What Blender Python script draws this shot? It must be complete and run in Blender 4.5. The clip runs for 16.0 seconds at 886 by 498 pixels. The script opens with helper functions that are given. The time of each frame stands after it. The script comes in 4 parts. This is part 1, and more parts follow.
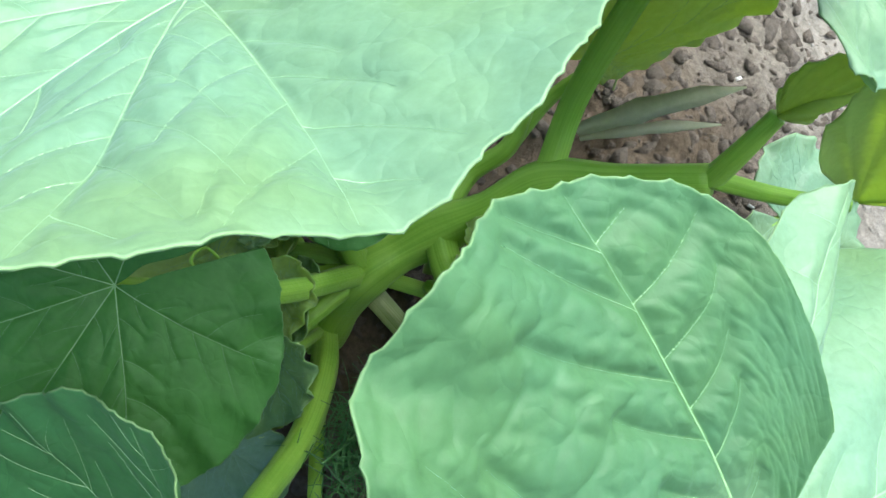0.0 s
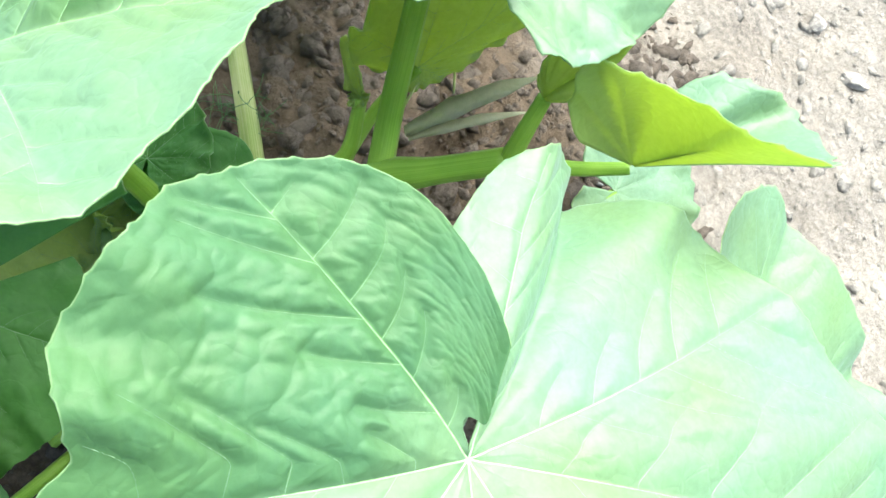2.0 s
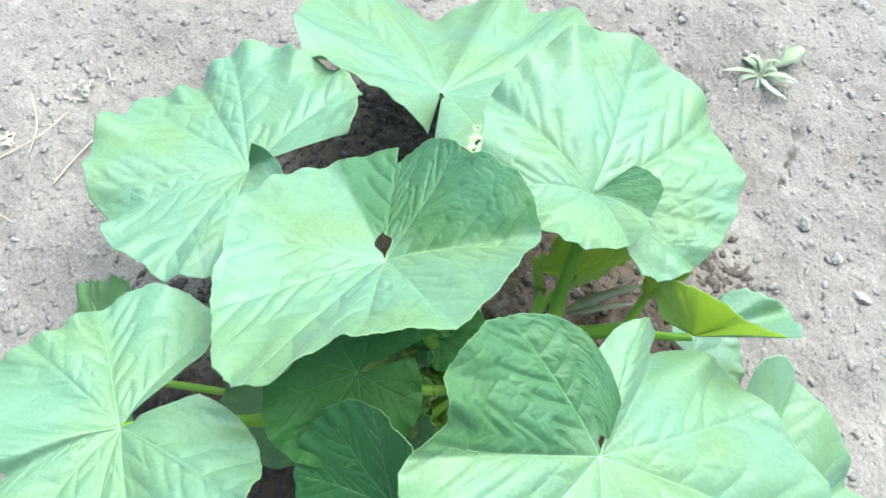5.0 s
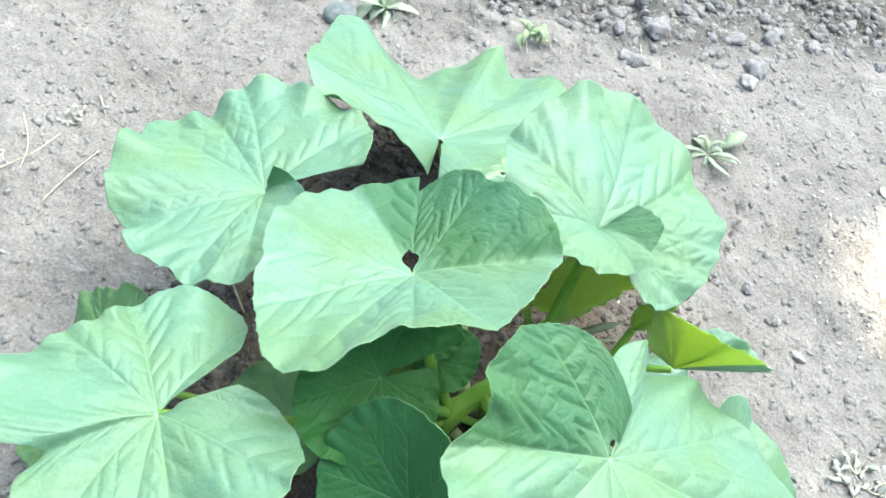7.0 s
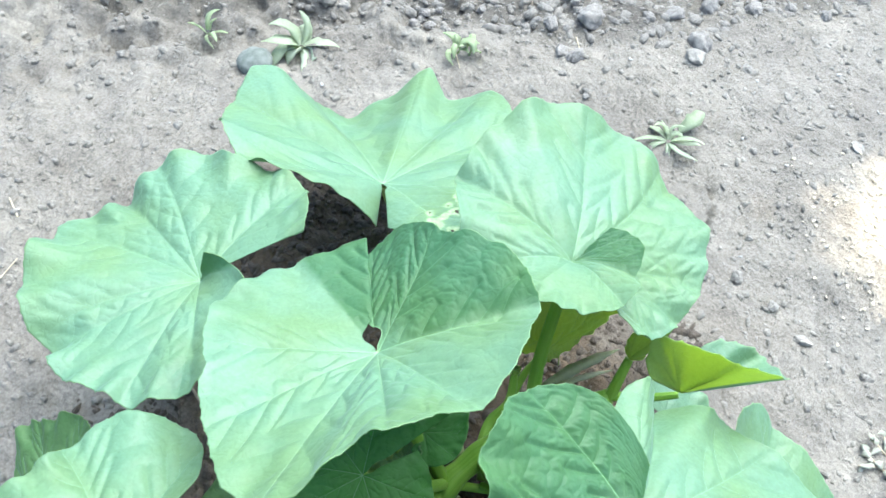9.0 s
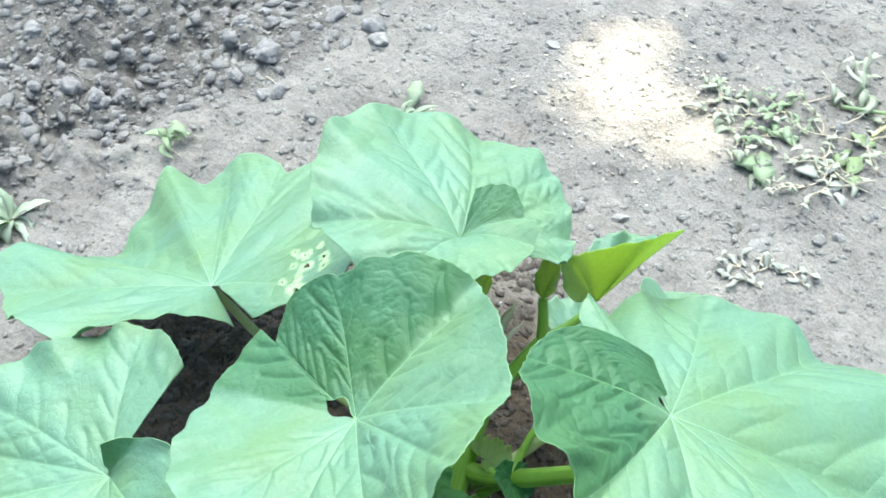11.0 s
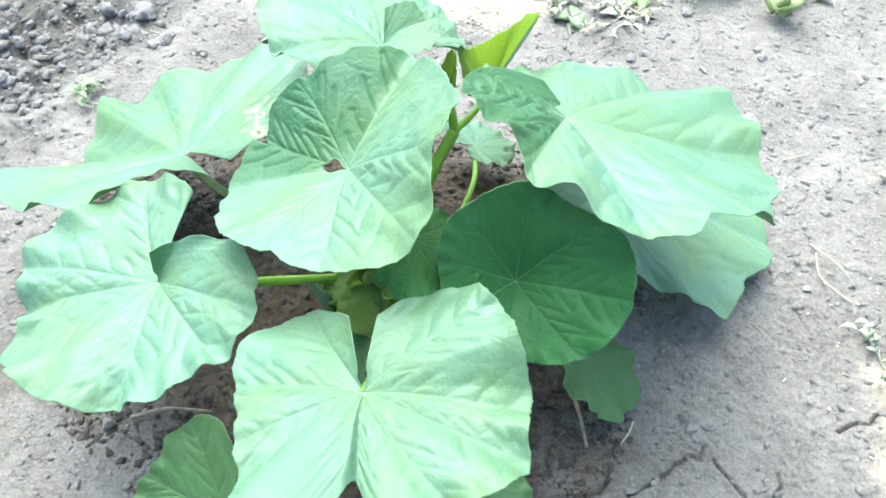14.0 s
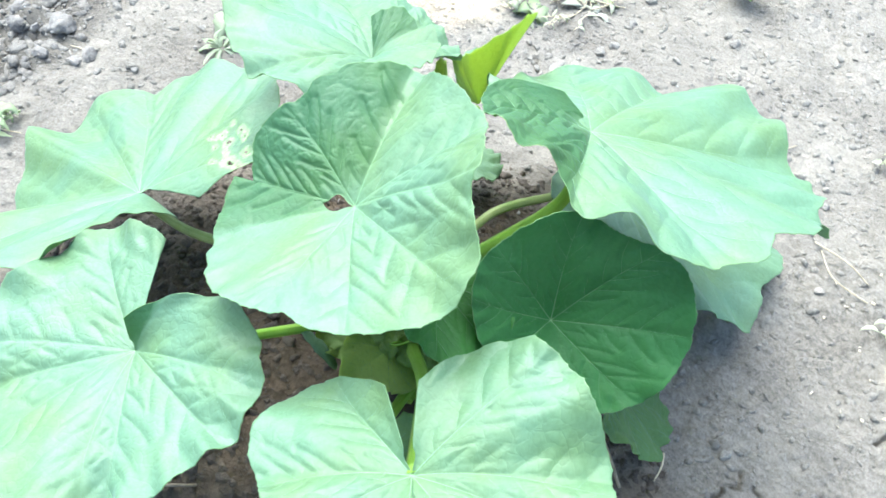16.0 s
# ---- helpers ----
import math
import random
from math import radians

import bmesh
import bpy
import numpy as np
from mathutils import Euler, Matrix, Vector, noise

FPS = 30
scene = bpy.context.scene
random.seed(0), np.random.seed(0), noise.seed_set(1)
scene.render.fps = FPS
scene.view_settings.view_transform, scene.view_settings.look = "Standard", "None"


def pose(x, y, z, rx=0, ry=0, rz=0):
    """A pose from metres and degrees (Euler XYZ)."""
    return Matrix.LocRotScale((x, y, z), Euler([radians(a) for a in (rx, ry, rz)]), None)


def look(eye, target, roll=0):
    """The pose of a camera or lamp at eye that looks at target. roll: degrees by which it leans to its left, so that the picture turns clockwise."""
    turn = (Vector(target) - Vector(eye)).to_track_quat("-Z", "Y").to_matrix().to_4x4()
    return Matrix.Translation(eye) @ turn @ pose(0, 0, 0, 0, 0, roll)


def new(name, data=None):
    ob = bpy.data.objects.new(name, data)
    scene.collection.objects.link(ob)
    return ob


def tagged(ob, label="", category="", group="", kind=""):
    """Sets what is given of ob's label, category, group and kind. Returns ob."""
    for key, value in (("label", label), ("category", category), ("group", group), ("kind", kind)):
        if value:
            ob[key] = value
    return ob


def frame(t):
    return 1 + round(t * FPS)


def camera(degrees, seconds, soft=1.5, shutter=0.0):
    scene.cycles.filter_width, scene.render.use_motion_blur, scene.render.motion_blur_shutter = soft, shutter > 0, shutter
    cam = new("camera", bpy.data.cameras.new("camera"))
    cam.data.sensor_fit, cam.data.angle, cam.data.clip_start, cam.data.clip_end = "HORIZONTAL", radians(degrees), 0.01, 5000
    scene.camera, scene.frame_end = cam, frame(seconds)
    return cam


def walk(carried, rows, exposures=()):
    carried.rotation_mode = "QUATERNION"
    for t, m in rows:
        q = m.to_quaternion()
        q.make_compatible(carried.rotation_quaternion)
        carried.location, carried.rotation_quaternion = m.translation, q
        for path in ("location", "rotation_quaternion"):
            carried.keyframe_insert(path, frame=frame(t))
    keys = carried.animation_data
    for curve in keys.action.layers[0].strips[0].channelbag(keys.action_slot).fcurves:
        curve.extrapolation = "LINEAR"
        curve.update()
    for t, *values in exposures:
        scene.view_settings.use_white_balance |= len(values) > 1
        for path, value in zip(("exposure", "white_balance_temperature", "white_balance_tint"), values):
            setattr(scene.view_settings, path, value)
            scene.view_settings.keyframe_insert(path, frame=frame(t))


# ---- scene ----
WALK = [
    (0, -0.0958, -0.1186, 0.6122, 13.46, -8.96, -2.14),
    (0.5, -0.0727, -0.1305, 0.6184, 14, -8.39, -3.65),
    (1, -0.0477, -0.14, 0.625, 14.63, -7.65, -5.37),
    (1.5, -0.0229, -0.1473, 0.6388, 14.9, -6.97, -7.28),
    (2, -0.0166, -0.1575, 0.6779, 15.7, -6.46, -8.25),
    (2.5, -0.0433, -0.1667, 0.7187, 15.93, -6.79, -7.06),
    (3, -0.0809, -0.1654, 0.8007, 16.66, -6.13, -4.7),
    (3.5, -0.1043, -0.1933, 0.9003, 18.71, -4.85, -2.62),
    (4, -0.0946, -0.2352, 0.99, 19.05, -1.96, -1.29),
    (4.2, -0.0812, -0.2554, 1.0166, 20.55, -1.31, -1.32),
    (6.3, -0.2274, -0.4179, 1.0839, 30.28, -7.62, -5.42),
    (6.5, -0.2417, -0.4279, 1.0874, 30.63, -9.17, -5.12),
    (7, -0.2394, -0.4087, 1.0834, 31.64, -9.37, -2.66),
    (7.5, -0.1906, -0.3653, 1.0692, 32.22, -7.56, 2.72),
    (8, -0.1561, -0.3525, 1.0471, 31.68, -6.66, 4.48),
    (8.2, -0.1565, -0.3484, 1.0397, 31.3, -6.53, 2.86),
    (10.3, -0.3207, -0.257, 0.9902, 36.06, -1.51, -36.53),
    (10.5, -0.3099, -0.2503, 0.9776, 36.25, -1.16, -38.15),
    (11, -0.35, -0.2414, 0.9804, 37.99, -1.47, -48.04),
    (11.5, -0.4929, -0.2688, 1.0131, 38.97, -0.24, -61.88),
    (12, -0.5786, -0.2936, 1.041, 40.49, 0.78, -64.01),
    (12.5, -0.5519, -0.3141, 1.0235, 39.42, 2.28, -61.02),
    (13, -0.5131, -0.3579, 1.0074, 39.34, 0.98, -56.54),
    (13.5, -0.5617, -0.364, 1.0081, 38.89, -0.41, -58.23),
    (14, -0.7069, -0.3429, 1.0301, 40, -0.58, -64.84),
    (14.5, -0.7822, -0.3424, 1.0497, 41.71, -2.6, -68.41),
    (15, -0.7455, -0.3048, 1.0238, 39.93, -3.46, -66.87),
    (15.5, -0.6423, -0.2532, 0.9912, 40.79, -3.19, -64.8),
    (16, -0.6416, -0.1949, 0.9659, 39.31, -2.66, -71.5),
]
cam = camera(47.8, 16.0, soft=1.5, shutter=0.12)
walk(cam, [(t, pose(x, y, z, rx, ry, rz)) for t, x, y, z, rx, ry, rz in WALK],
     exposures=[(0.0, 2.28, 5950, 3.5), (0.5, 2.55, 6200, 4), (1.0, 2.82, 6450, 4.5), (2.3, 2.7, 6300, 5), (3.0, 2.53, 6080, 5.5), (3.5, 2.32, 5930, 4.5), (4.0, 2.26, 5850, 4), (8.0, 2.28, 5710, 3.7),
                (10.5, 2.14, 5600, 1.5), (13.0, 2.13, 5600, 1.0), (13.5, 2.36, 5640, 2.4), (14.5, 2.48, 5730, 2.8), (16.0, 2.46, 5760, 3)])

# ---- light: open shade under a bright sky ----
world = bpy.data.worlds.new("sky")
scene.world = world
world.use_nodes = True
wn = world.node_tree.nodes
sky = wn.new("ShaderNodeTexSky")
sky.sky_type, sky.sun_disc = "NISHITA", False
sky.sun_elevation, sky.sun_rotation = radians(60), radians(46)
sky.air_density, sky.dust_density, sky.ozone_density = 0.8, 4.0, 1.0
world.node_tree.links.new(sky.outputs[0], wn["Background"].inputs[0])
wn["Background"].inputs[1].default_value = 0.107

lamp = bpy.data.lights.new("sun", "SUN")
lamp.energy, lamp.angle, lamp.color = 1.5, radians(68), (1.0, 0.98, 0.93)
sun = new("sun", lamp)
sun.matrix_world = look((0.62, 0.7, 3.0), (0, 0, 0))


# ---- materials ----
def material(name):
    m = bpy.data.materials.new(name)
    m.use_nodes = True
    nt = m.node_tree
    return m, nt, nt.nodes["Principled BSDF"], nt.nodes["Material Output"]


def node(nt, kind, **values):
    n = nt.nodes.new(kind)
    for key, value in values.items():
        if key in n.inputs:
            n.inputs[key].default_value = value
    return n


def noise_of(nt, scale, detail=4.0, rough=0.55, source="Object"):
    co = nt.nodes.new("ShaderNodeTexCoord")
    n = node(nt, "ShaderNodeTexNoise", Scale=scale, Detail=detail, Roughness=rough)
    nt.links.new(co.outputs[source], n.inputs["Vector"])
    return n


def ramp_of(nt, source, stops):
    r = nt.nodes.new("ShaderNodeValToRGB")
    els = r.color_ramp.elements
    while len(els) < len(stops):
        els.new(0.5)
    for e, (p, c) in zip(els, stops):
        e.position, e.color = p, (*c, 1)
    nt.links.new(source, r.inputs[0])
    return r


def mix_of(nt, fac, a, b, mode="MIX"):
    m = nt.nodes.new("ShaderNodeMix")
    m.data_type, m.blend_type = "RGBA", mode
    for socket, value in ((m.inputs[0], fac), (m.inputs[6], a), (m.inputs[7], b)):
        if isinstance(value, (int, float)):
            socket.default_value = value
        elif isinstance(value, tuple):
            socket.default_value = (*value, 1)
        else:
            nt.links.new(value, socket)
    return m.outputs[2]


def leaf_material(name, top, deep, glow, rough=0.55, see=0.42, down=0.22, shine=0.5):
    """A hairy cucurbit blade: two greens in patches, a paler rim, light passing through from behind."""
    m, nt, p, out = material(name)
    big = noise_of(nt, 11.0, 3.0)
    fine = noise_of(nt, 260.0, 5.0, 0.65)
    r = ramp_of(nt, big.outputs[0], [(0.34, deep), (0.62, top)])
    grain = ramp_of(nt, fine.outputs[0], [(0.3, (0.82, 0.84, 0.8)), (0.7, (1.08, 1.06, 1.08))])
    col = mix_of(nt, 1.0, r.outputs[0], grain.outputs[0], "MULTIPLY")
    uv = nt.nodes.new("ShaderNodeUVMap")
    sep = nt.nodes.new("ShaderNodeSeparateXYZ")
    nt.links.new(uv.outputs[0], sep.inputs[0])
    rim = ramp_of(nt, sep.outputs[1], [(0.9975, (0, 0, 0)), (0.9998, (1, 1, 1))])
    # folded lobes: shade painted in as darker green, with gloss and sheen cut
    fold_shade = nt.nodes.new("ShaderNodeAttribute")
    fold_shade.attribute_name = "lobe_shade"
    col = mix_of(nt, fold_shade.outputs["Fac"], col, mix_of(nt, 1.0, col, (0.45, 0.62, 0.47), "MULTIPLY"))
    col = mix_of(nt, rim.outputs[0], col, (0.2, 0.33, 0.14))
    nt.links.new(col, p.inputs["Base Color"])
    gloss = ramp_of(nt, noise_of(nt, 24.0, 3.0).outputs[0], [(0.3, (rough - 0.08,) * 3), (0.7, (rough + 0.12,) * 3)])
    nt.links.new(gloss.outputs[0], p.inputs["Roughness"])
    lobe_gloss = nt.nodes.new("ShaderNodeMath")
    lobe_gloss.operation = "MULTIPLY_ADD"
    lobe_gloss.inputs[1].default_value, lobe_gloss.inputs[2].default_value = -0.35 * shine, shine
    nt.links.new(fold_shade.outputs["Fac"], lobe_gloss.inputs[0])
    nt.links.new(lobe_gloss.outputs[0], p.inputs["Specular IOR Level"])
    lobe_sheen = nt.nodes.new("ShaderNodeMath")
    lobe_sheen.operation = "MULTIPLY_ADD"
    lobe_sheen.inputs[1].default_value, lobe_sheen.inputs[2].default_value = -0.8 * down, down
    nt.links.new(fold_shade.outputs["Fac"], lobe_sheen.inputs[0])
    nt.links.new(lobe_sheen.outputs[0], p.inputs["Sheen Weight"])
    p.inputs["Sheen Roughness"].default_value = 0.35
    p.inputs["Sheen Tint"].default_value = (0.7, 0.95, 1.0, 1)
    cells = node(nt, "ShaderNodeTexVoronoi", Scale=110.0)
    cells.feature = "DISTANCE_TO_EDGE"
    co = nt.nodes.new("ShaderNodeTexCoord")
    warp = mix_of(nt, 0.02, co.outputs["Object"], noise_of(nt, 40.0, 2.0).outputs[1], "ADD")
    nt.links.new(warp, cells.inputs["Vector"])
    add = nt.nodes.new("ShaderNodeMath")
    add.operation = "MULTIPLY_ADD"
    add.inputs[1].default_value = 0.3
    lift = ramp_of(nt, cells.outputs["Distance"], [(0.0, (0, 0, 0)), (0.16, (0.7, 0.7, 0.7)), (0.5, (1, 1, 1))])
    nt.links.new(fine.outputs[0], add.inputs[0])
    nt.links.new(lift.outputs[0], add.inputs[2])
    bump = node(nt, "ShaderNodeBump", Strength=0.17, Distance=0.0014)
    nt.links.new(add.outputs[0], bump.inputs["Height"])
    nt.links.new(bump.outputs[0], p.inputs["Normal"])
    tr = node(nt, "ShaderNodeBsdfTranslucent")
    tcol = mix_of(nt, 0.35, glow, grain.outputs[0], "MULTIPLY")
    nt.links.new(tcol, tr.inputs[0])
    nt.links.new(bump.outputs[0], tr.inputs["Normal"])
    mx = nt.nodes.new("ShaderNodeMixShader")
    mx.inputs[0].default_value = see
    nt.links.new(p.outputs[0], mx.inputs[1])
    nt.links.new(tr.outputs[0], mx.inputs[2])
    nt.links.new(mx.outputs[0], out.inputs[0])
    return m


def stem_material(name, a, b, glow=(0.3, 0.42, 0.04), stripe=60.0, rough=0.45):
    m, nt, p, out = material(name)
    n1 = noise_of(nt, 30.0, 3.0)
    n2 = noise_of(nt, 420.0, 4.0)
    uv = nt.nodes.new("ShaderNodeUVMap")
    st = node(nt, "ShaderNodeTexNoise", Scale=1.0, Detail=2.0)
    mp = node(nt, "ShaderNodeMapping")
    mp.inputs["Scale"].default_value = (stripe, 3.0, 1.0)
    nt.links.new(uv.outputs[0], mp.inputs[0])
    nt.links.new(mp.outputs[0], st.inputs["Vector"])
    add = nt.nodes.new("ShaderNodeMath")
    add.operation = "ADD"
    half = nt.nodes.new("ShaderNodeMath")
    half.operation = "MULTIPLY"
    half.inputs[1].default_value = 0.5
    nt.links.new(st.outputs[0], add.inputs[0])
    nt.links.new(n1.outputs[0], add.inputs[1])
    nt.links.new(add.outputs[0], half.inputs[0])
    r = ramp_of(nt, half.outputs[0], [(0.38, a), (0.62, b)])
    nt.links.new(r.outputs[0], p.inputs["Base Color"])
    p.inputs["Roughness"].default_value = rough
    p.inputs["Specular IOR Level"].default_value = 0.3
    p.inputs["Sheen Weight"].default_value = 0.06
    bump = node(nt, "ShaderNodeBump", Strength=0.4, Distance=0.001)
    nt.links.new(n2.outputs[0], bump.inputs["Height"])
    nt.links.new(bump.outputs[0], p.inputs["Normal"])
    tr = node(nt, "ShaderNodeBsdfTranslucent")
    tr.inputs[0].default_value = (*glow, 1)
    mx = nt.nodes.new("ShaderNodeMixShader")
    mx.inputs[0].default_value = 0.3
    nt.links.new(p.outputs[0], mx.inputs[1])
    nt.links.new(tr.outputs[0], mx.inputs[2])
    nt.links.new(mx.outputs[0], out.inputs[0])
    return m


def soil_material(name, dark, mid, pale, bump_at=0.006, grain=1.0):
    m, nt, p, out = material(name)
    big = noise_of(nt, 3.2 * grain, 4.0, 0.6)
    mids = noise_of(nt, 55.0 * grain, 8.0, 0.75)
    fine = noise_of(nt, 260.0 * grain, 6.0, 0.75)
    r1 = ramp_of(nt, big.outputs[0], [(0.3, mid), (0.7, pale)])
    r2 = ramp_of(nt, mids.outputs[0], [(0.33, dark), (0.5, mid), (0.7, pale)])
    col = mix_of(nt, 0.5, r1.outputs[0], r2.outputs[0])
    g = ramp_of(nt, fine.outputs[0], [(0.33, (0.6, 0.59, 0.58)), (0.66, (1.22, 1.22, 1.22))])
    dust = noise_of(nt, 8.0 * grain, 5.0, 0.6)
    smooth = ramp_of(nt, dust.outputs[0], [(0.42, (0.9, 0.9, 0.9)), (0.64, (0.45, 0.45, 0.45))])
    col = mix_of(nt, smooth.outputs[0], col, g.outputs[0], "MULTIPLY")
    veil = ramp_of(nt, dust.outputs[0], [(0.34, (0.84, 0.83, 0.83)), (0.5, (0.99, 0.985, 0.98)), (0.66, (1.12, 1.11, 1.09))])
    col = mix_of(nt, 1.0, col, veil.outputs[0], "MULTIPLY")
    # the last tint paints sun flecks into the soil colour
    for kind, tint in (("damp", (0.5, 0.495, 0.49)), ("damp_shade", (0.46, 0.385, 0.31)), ("sun_fleck", (3.1, 2.75, 2.25))):
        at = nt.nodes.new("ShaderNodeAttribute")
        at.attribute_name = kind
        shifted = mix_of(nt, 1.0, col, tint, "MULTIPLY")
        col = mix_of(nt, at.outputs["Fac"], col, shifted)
    nt.links.new(col, p.inputs["Base Color"])
    p.inputs["Roughness"].default_value = 0.95
    p.inputs["Specular IOR Level"].default_value = 0.15
    grit = node(nt, "ShaderNodeTexVoronoi", Scale=150.0 * grain)
    co = nt.nodes.new("ShaderNodeTexCoord")
    warp = mix_of(nt, 0.012, co.outputs["Object"], fine.outputs[1], "ADD")
    nt.links.new(warp, grit.inputs["Vector"])
    total = mids.outputs[0]
    for source, weight in ((fine.outputs[0], 0.55), (grit.outputs["Distance"], -0.5)):
        add = nt.nodes.new("ShaderNodeMath")
        add.operation = "MULTIPLY_ADD"
        add.inputs[1].default_value = weight
        nt.links.new(source, add.inputs[0])
        nt.links.new(total, add.inputs[2])
        total = add.outputs[0]
    bump = node(nt, "ShaderNodeBump", Strength=1.0, Distance=bump_at)
    nt.links.new(total, bump.inputs["Height"])
    nt.links.new(bump.outputs[0], p.inputs["Normal"])
    return m


def plain_material(name, a, b, scale=60.0, rough=0.8):
    m, nt, p, out = material(name)
    n = noise_of(nt, scale, 4.0, 0.6)
    r = ramp_of(nt, n.outputs[0], [(0.32, a), (0.68, b)])
    nt.links.new(r.outputs[0], p.inputs["Base Color"])
    p.inputs["Roughness"].default_value = rough
    bump = node(nt, "ShaderNodeBump", Strength=0.5, Distance=0.001)
    nt.links.new(n.outputs[0], bump.inputs["Height"])
    nt.links.new(bump.outputs[0], p.inputs["Normal"])
    return m


LEAF = leaf_material("leaf_green", (0.145, 0.276, 0.165), (0.15, 0.264, 0.115), (0.24, 0.38, 0.035), rough=0.5, see=0.33, down=0.18, shine=0.6)
# shade low in the plant, put into a darker copy of the leaf green
LEAF_DEEP_SHADE = leaf_material("leaf_deep_shade_green", (0.062, 0.196, 0.06), (0.043, 0.154, 0.042), (0.12, 0.36, 0.02), see=0.34, down=0.03, shine=0.3)
LEAF_OLD = leaf_material("leaf_yellowing_green", (0.133, 0.262, 0.148), (0.142, 0.25, 0.105), (0.23, 0.35, 0.03), rough=0.5, see=0.33, down=0.18, shine=0.6)
# slightly less dark copy of the leaf green, also standing in for shade
LEAF_SHADE = leaf_material("leaf_shade_green", (0.075, 0.22, 0.05), (0.05, 0.175, 0.035), (0.15, 0.38, 0.02), see=0.36, down=0.03, shine=0.3)
LEAF_YOUNG = leaf_material("leaf_yellow_green", (0.25, 0.37, 0.12), (0.2, 0.31, 0.08), (0.54, 0.67, 0.14), see=0.6, down=0.05)
LEAF_MID = leaf_material("leaf_light_green", (0.14, 0.262, 0.1), (0.105, 0.215, 0.075), (0.3, 0.45, 0.06), see=0.46, down=0.1, shine=0.4)
WITHERED = plain_material("withered_leaf", (0.18, 0.29, 0.13), (0.3, 0.38, 0.2), 250.0, 0.8)
VEIN_DARK = plain_material("vein_green", (0.19, 0.37, 0.13), (0.27, 0.43, 0.19), 300.0, 0.5)
VEIN = plain_material("vein_pale_green", (0.19, 0.335, 0.15), (0.245, 0.38, 0.2), 300.0, 0.5)
STEM = stem_material("stem_green", (0.15, 0.32, 0.028), (0.27, 0.47, 0.06))
STEM_PALE = stem_material("stem_striped_pale", (0.22, 0.32, 0.08), (0.48, 0.52, 0.25))
SOIL = soil_material("dry_soil", (0.13, 0.117, 0.095), (0.205, 0.19, 0.16), (0.28, 0.263, 0.228), 0.0032)
CLOD = soil_material("clod_soil", (0.15, 0.14, 0.118), (0.22, 0.209, 0.18), (0.3, 0.288, 0.255), 0.003)
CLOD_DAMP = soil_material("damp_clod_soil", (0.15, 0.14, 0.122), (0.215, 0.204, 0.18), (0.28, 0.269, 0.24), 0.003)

LUMP = soil_material("dry_lump_soil", (0.18, 0.17, 0.146), (0.25, 0.238, 0.208), (0.33, 0.317, 0.283), 0.0015, 0.014)
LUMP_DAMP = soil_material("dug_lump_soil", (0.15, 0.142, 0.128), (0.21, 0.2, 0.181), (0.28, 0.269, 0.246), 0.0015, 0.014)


# ---- building helpers ----
def mesh_part(name, verts, faces, mat, parent=None, label="", uvs=None):
    me = bpy.data.meshes.new(name)
    me.from_pydata([tuple(v) for v in verts], [], faces)
    if uvs is not None:
        lay = me.uv_layers.new(name="UVMap")
        idx = np.empty(len(me.loops), dtype=np.int32)
        me.loops.foreach_get("vertex_index", idx)
        lay.data.foreach_set("uv", np.asarray(uvs, dtype=np.float32)[idx].ravel())
    me.materials.append(mat)
    me.polygons.foreach_set("use_smooth", np.ones(len(me.polygons), dtype=bool))
    me.update()
    ob = new(name, me)
    if parent:
        ob.parent = parent
    if label:
        ob["label"] = label
    return ob


def lattice(x, y, seed):
    h = (x * 374761393 + y * 668265263 + seed * 974634777) & 0x7FFFFFFF
    h = ((h ^ (h >> 13)) * 1274126177) & 0x7FFFFFFF
    return ((h ^ (h >> 16)) & 0xFFFF) / 65535.0


def value_noise(x, y, seed):
    xi, yi = np.floor(x).astype(np.int64), np.floor(y).astype(np.int64)
    fx, fy = x - xi, y - yi
    fx, fy = fx * fx * (3 - 2 * fx), fy * fy * (3 - 2 * fy)
    a, b = lattice(xi, yi, seed), lattice(xi + 1, yi, seed)
    c, d = lattice(xi, yi + 1, seed), lattice(xi + 1, yi + 1, seed)
    return (a + (b - a) * fx) * (1 - fy) + (c + (d - c) * fx) * fy - 0.5


def blisters(x, y, seed):
    """Rounded cells with creases between them: 0 on a crease, 1 on a cushion."""
    xi, yi = np.floor(x).astype(np.int64), np.floor(y).astype(np.int64)
    first, second = np.full(x.shape, 9.0), np.full(x.shape, 9.0)
    for i in (-1, 0, 1):
        for j in (-1, 0, 1):
            cx, cy = xi + i, yi + j
            d = np.hypot(x - cx - lattice(cx, cy, seed), y - cy - lattice(cx, cy, seed + 7))
            second = np.minimum(second, np.maximum(first, d))
            first = np.minimum(first, d)
    return np.tanh(3.6 * (second - first))


def fbm(x, y, scale, octaves=4, seed=1, gain=0.5):
    total, amp = 0.0, 1.0
    for k in range(octaves):
        total = total + amp * value_noise(x * scale, y * scale, seed + k)
        scale, amp = scale * 2.03, amp * gain
    return total


def spline(ctrl, n):
    """A smooth curve through the control rows, n samples."""
    c = np.asarray(ctrl, float)
    c = c[:, None] if c.ndim == 1 else c
    k = len(c)
    ext = np.vstack([2 * c[0] - c[1], c, 2 * c[-1] - c[-2]])
    u = np.linspace(0, k - 1, n)
    i = np.minimum(u.astype(int), k - 2)
    f = (u - i)[:, None]
    p0, p1, p2, p3 = ext[i], ext[i + 1], ext[i + 2], ext[i + 3]
    out = p1 + 0.5 * f * (p2 - p0) + f * f * (p0 - 2.5 * p1 + 2 * p2 - 0.5 * p3) + f ** 3 * (1.5 * (p1 - p2) + 0.5 * (p3 - p0))
    return out[:, 0] if np.asarray(ctrl).ndim == 1 else out


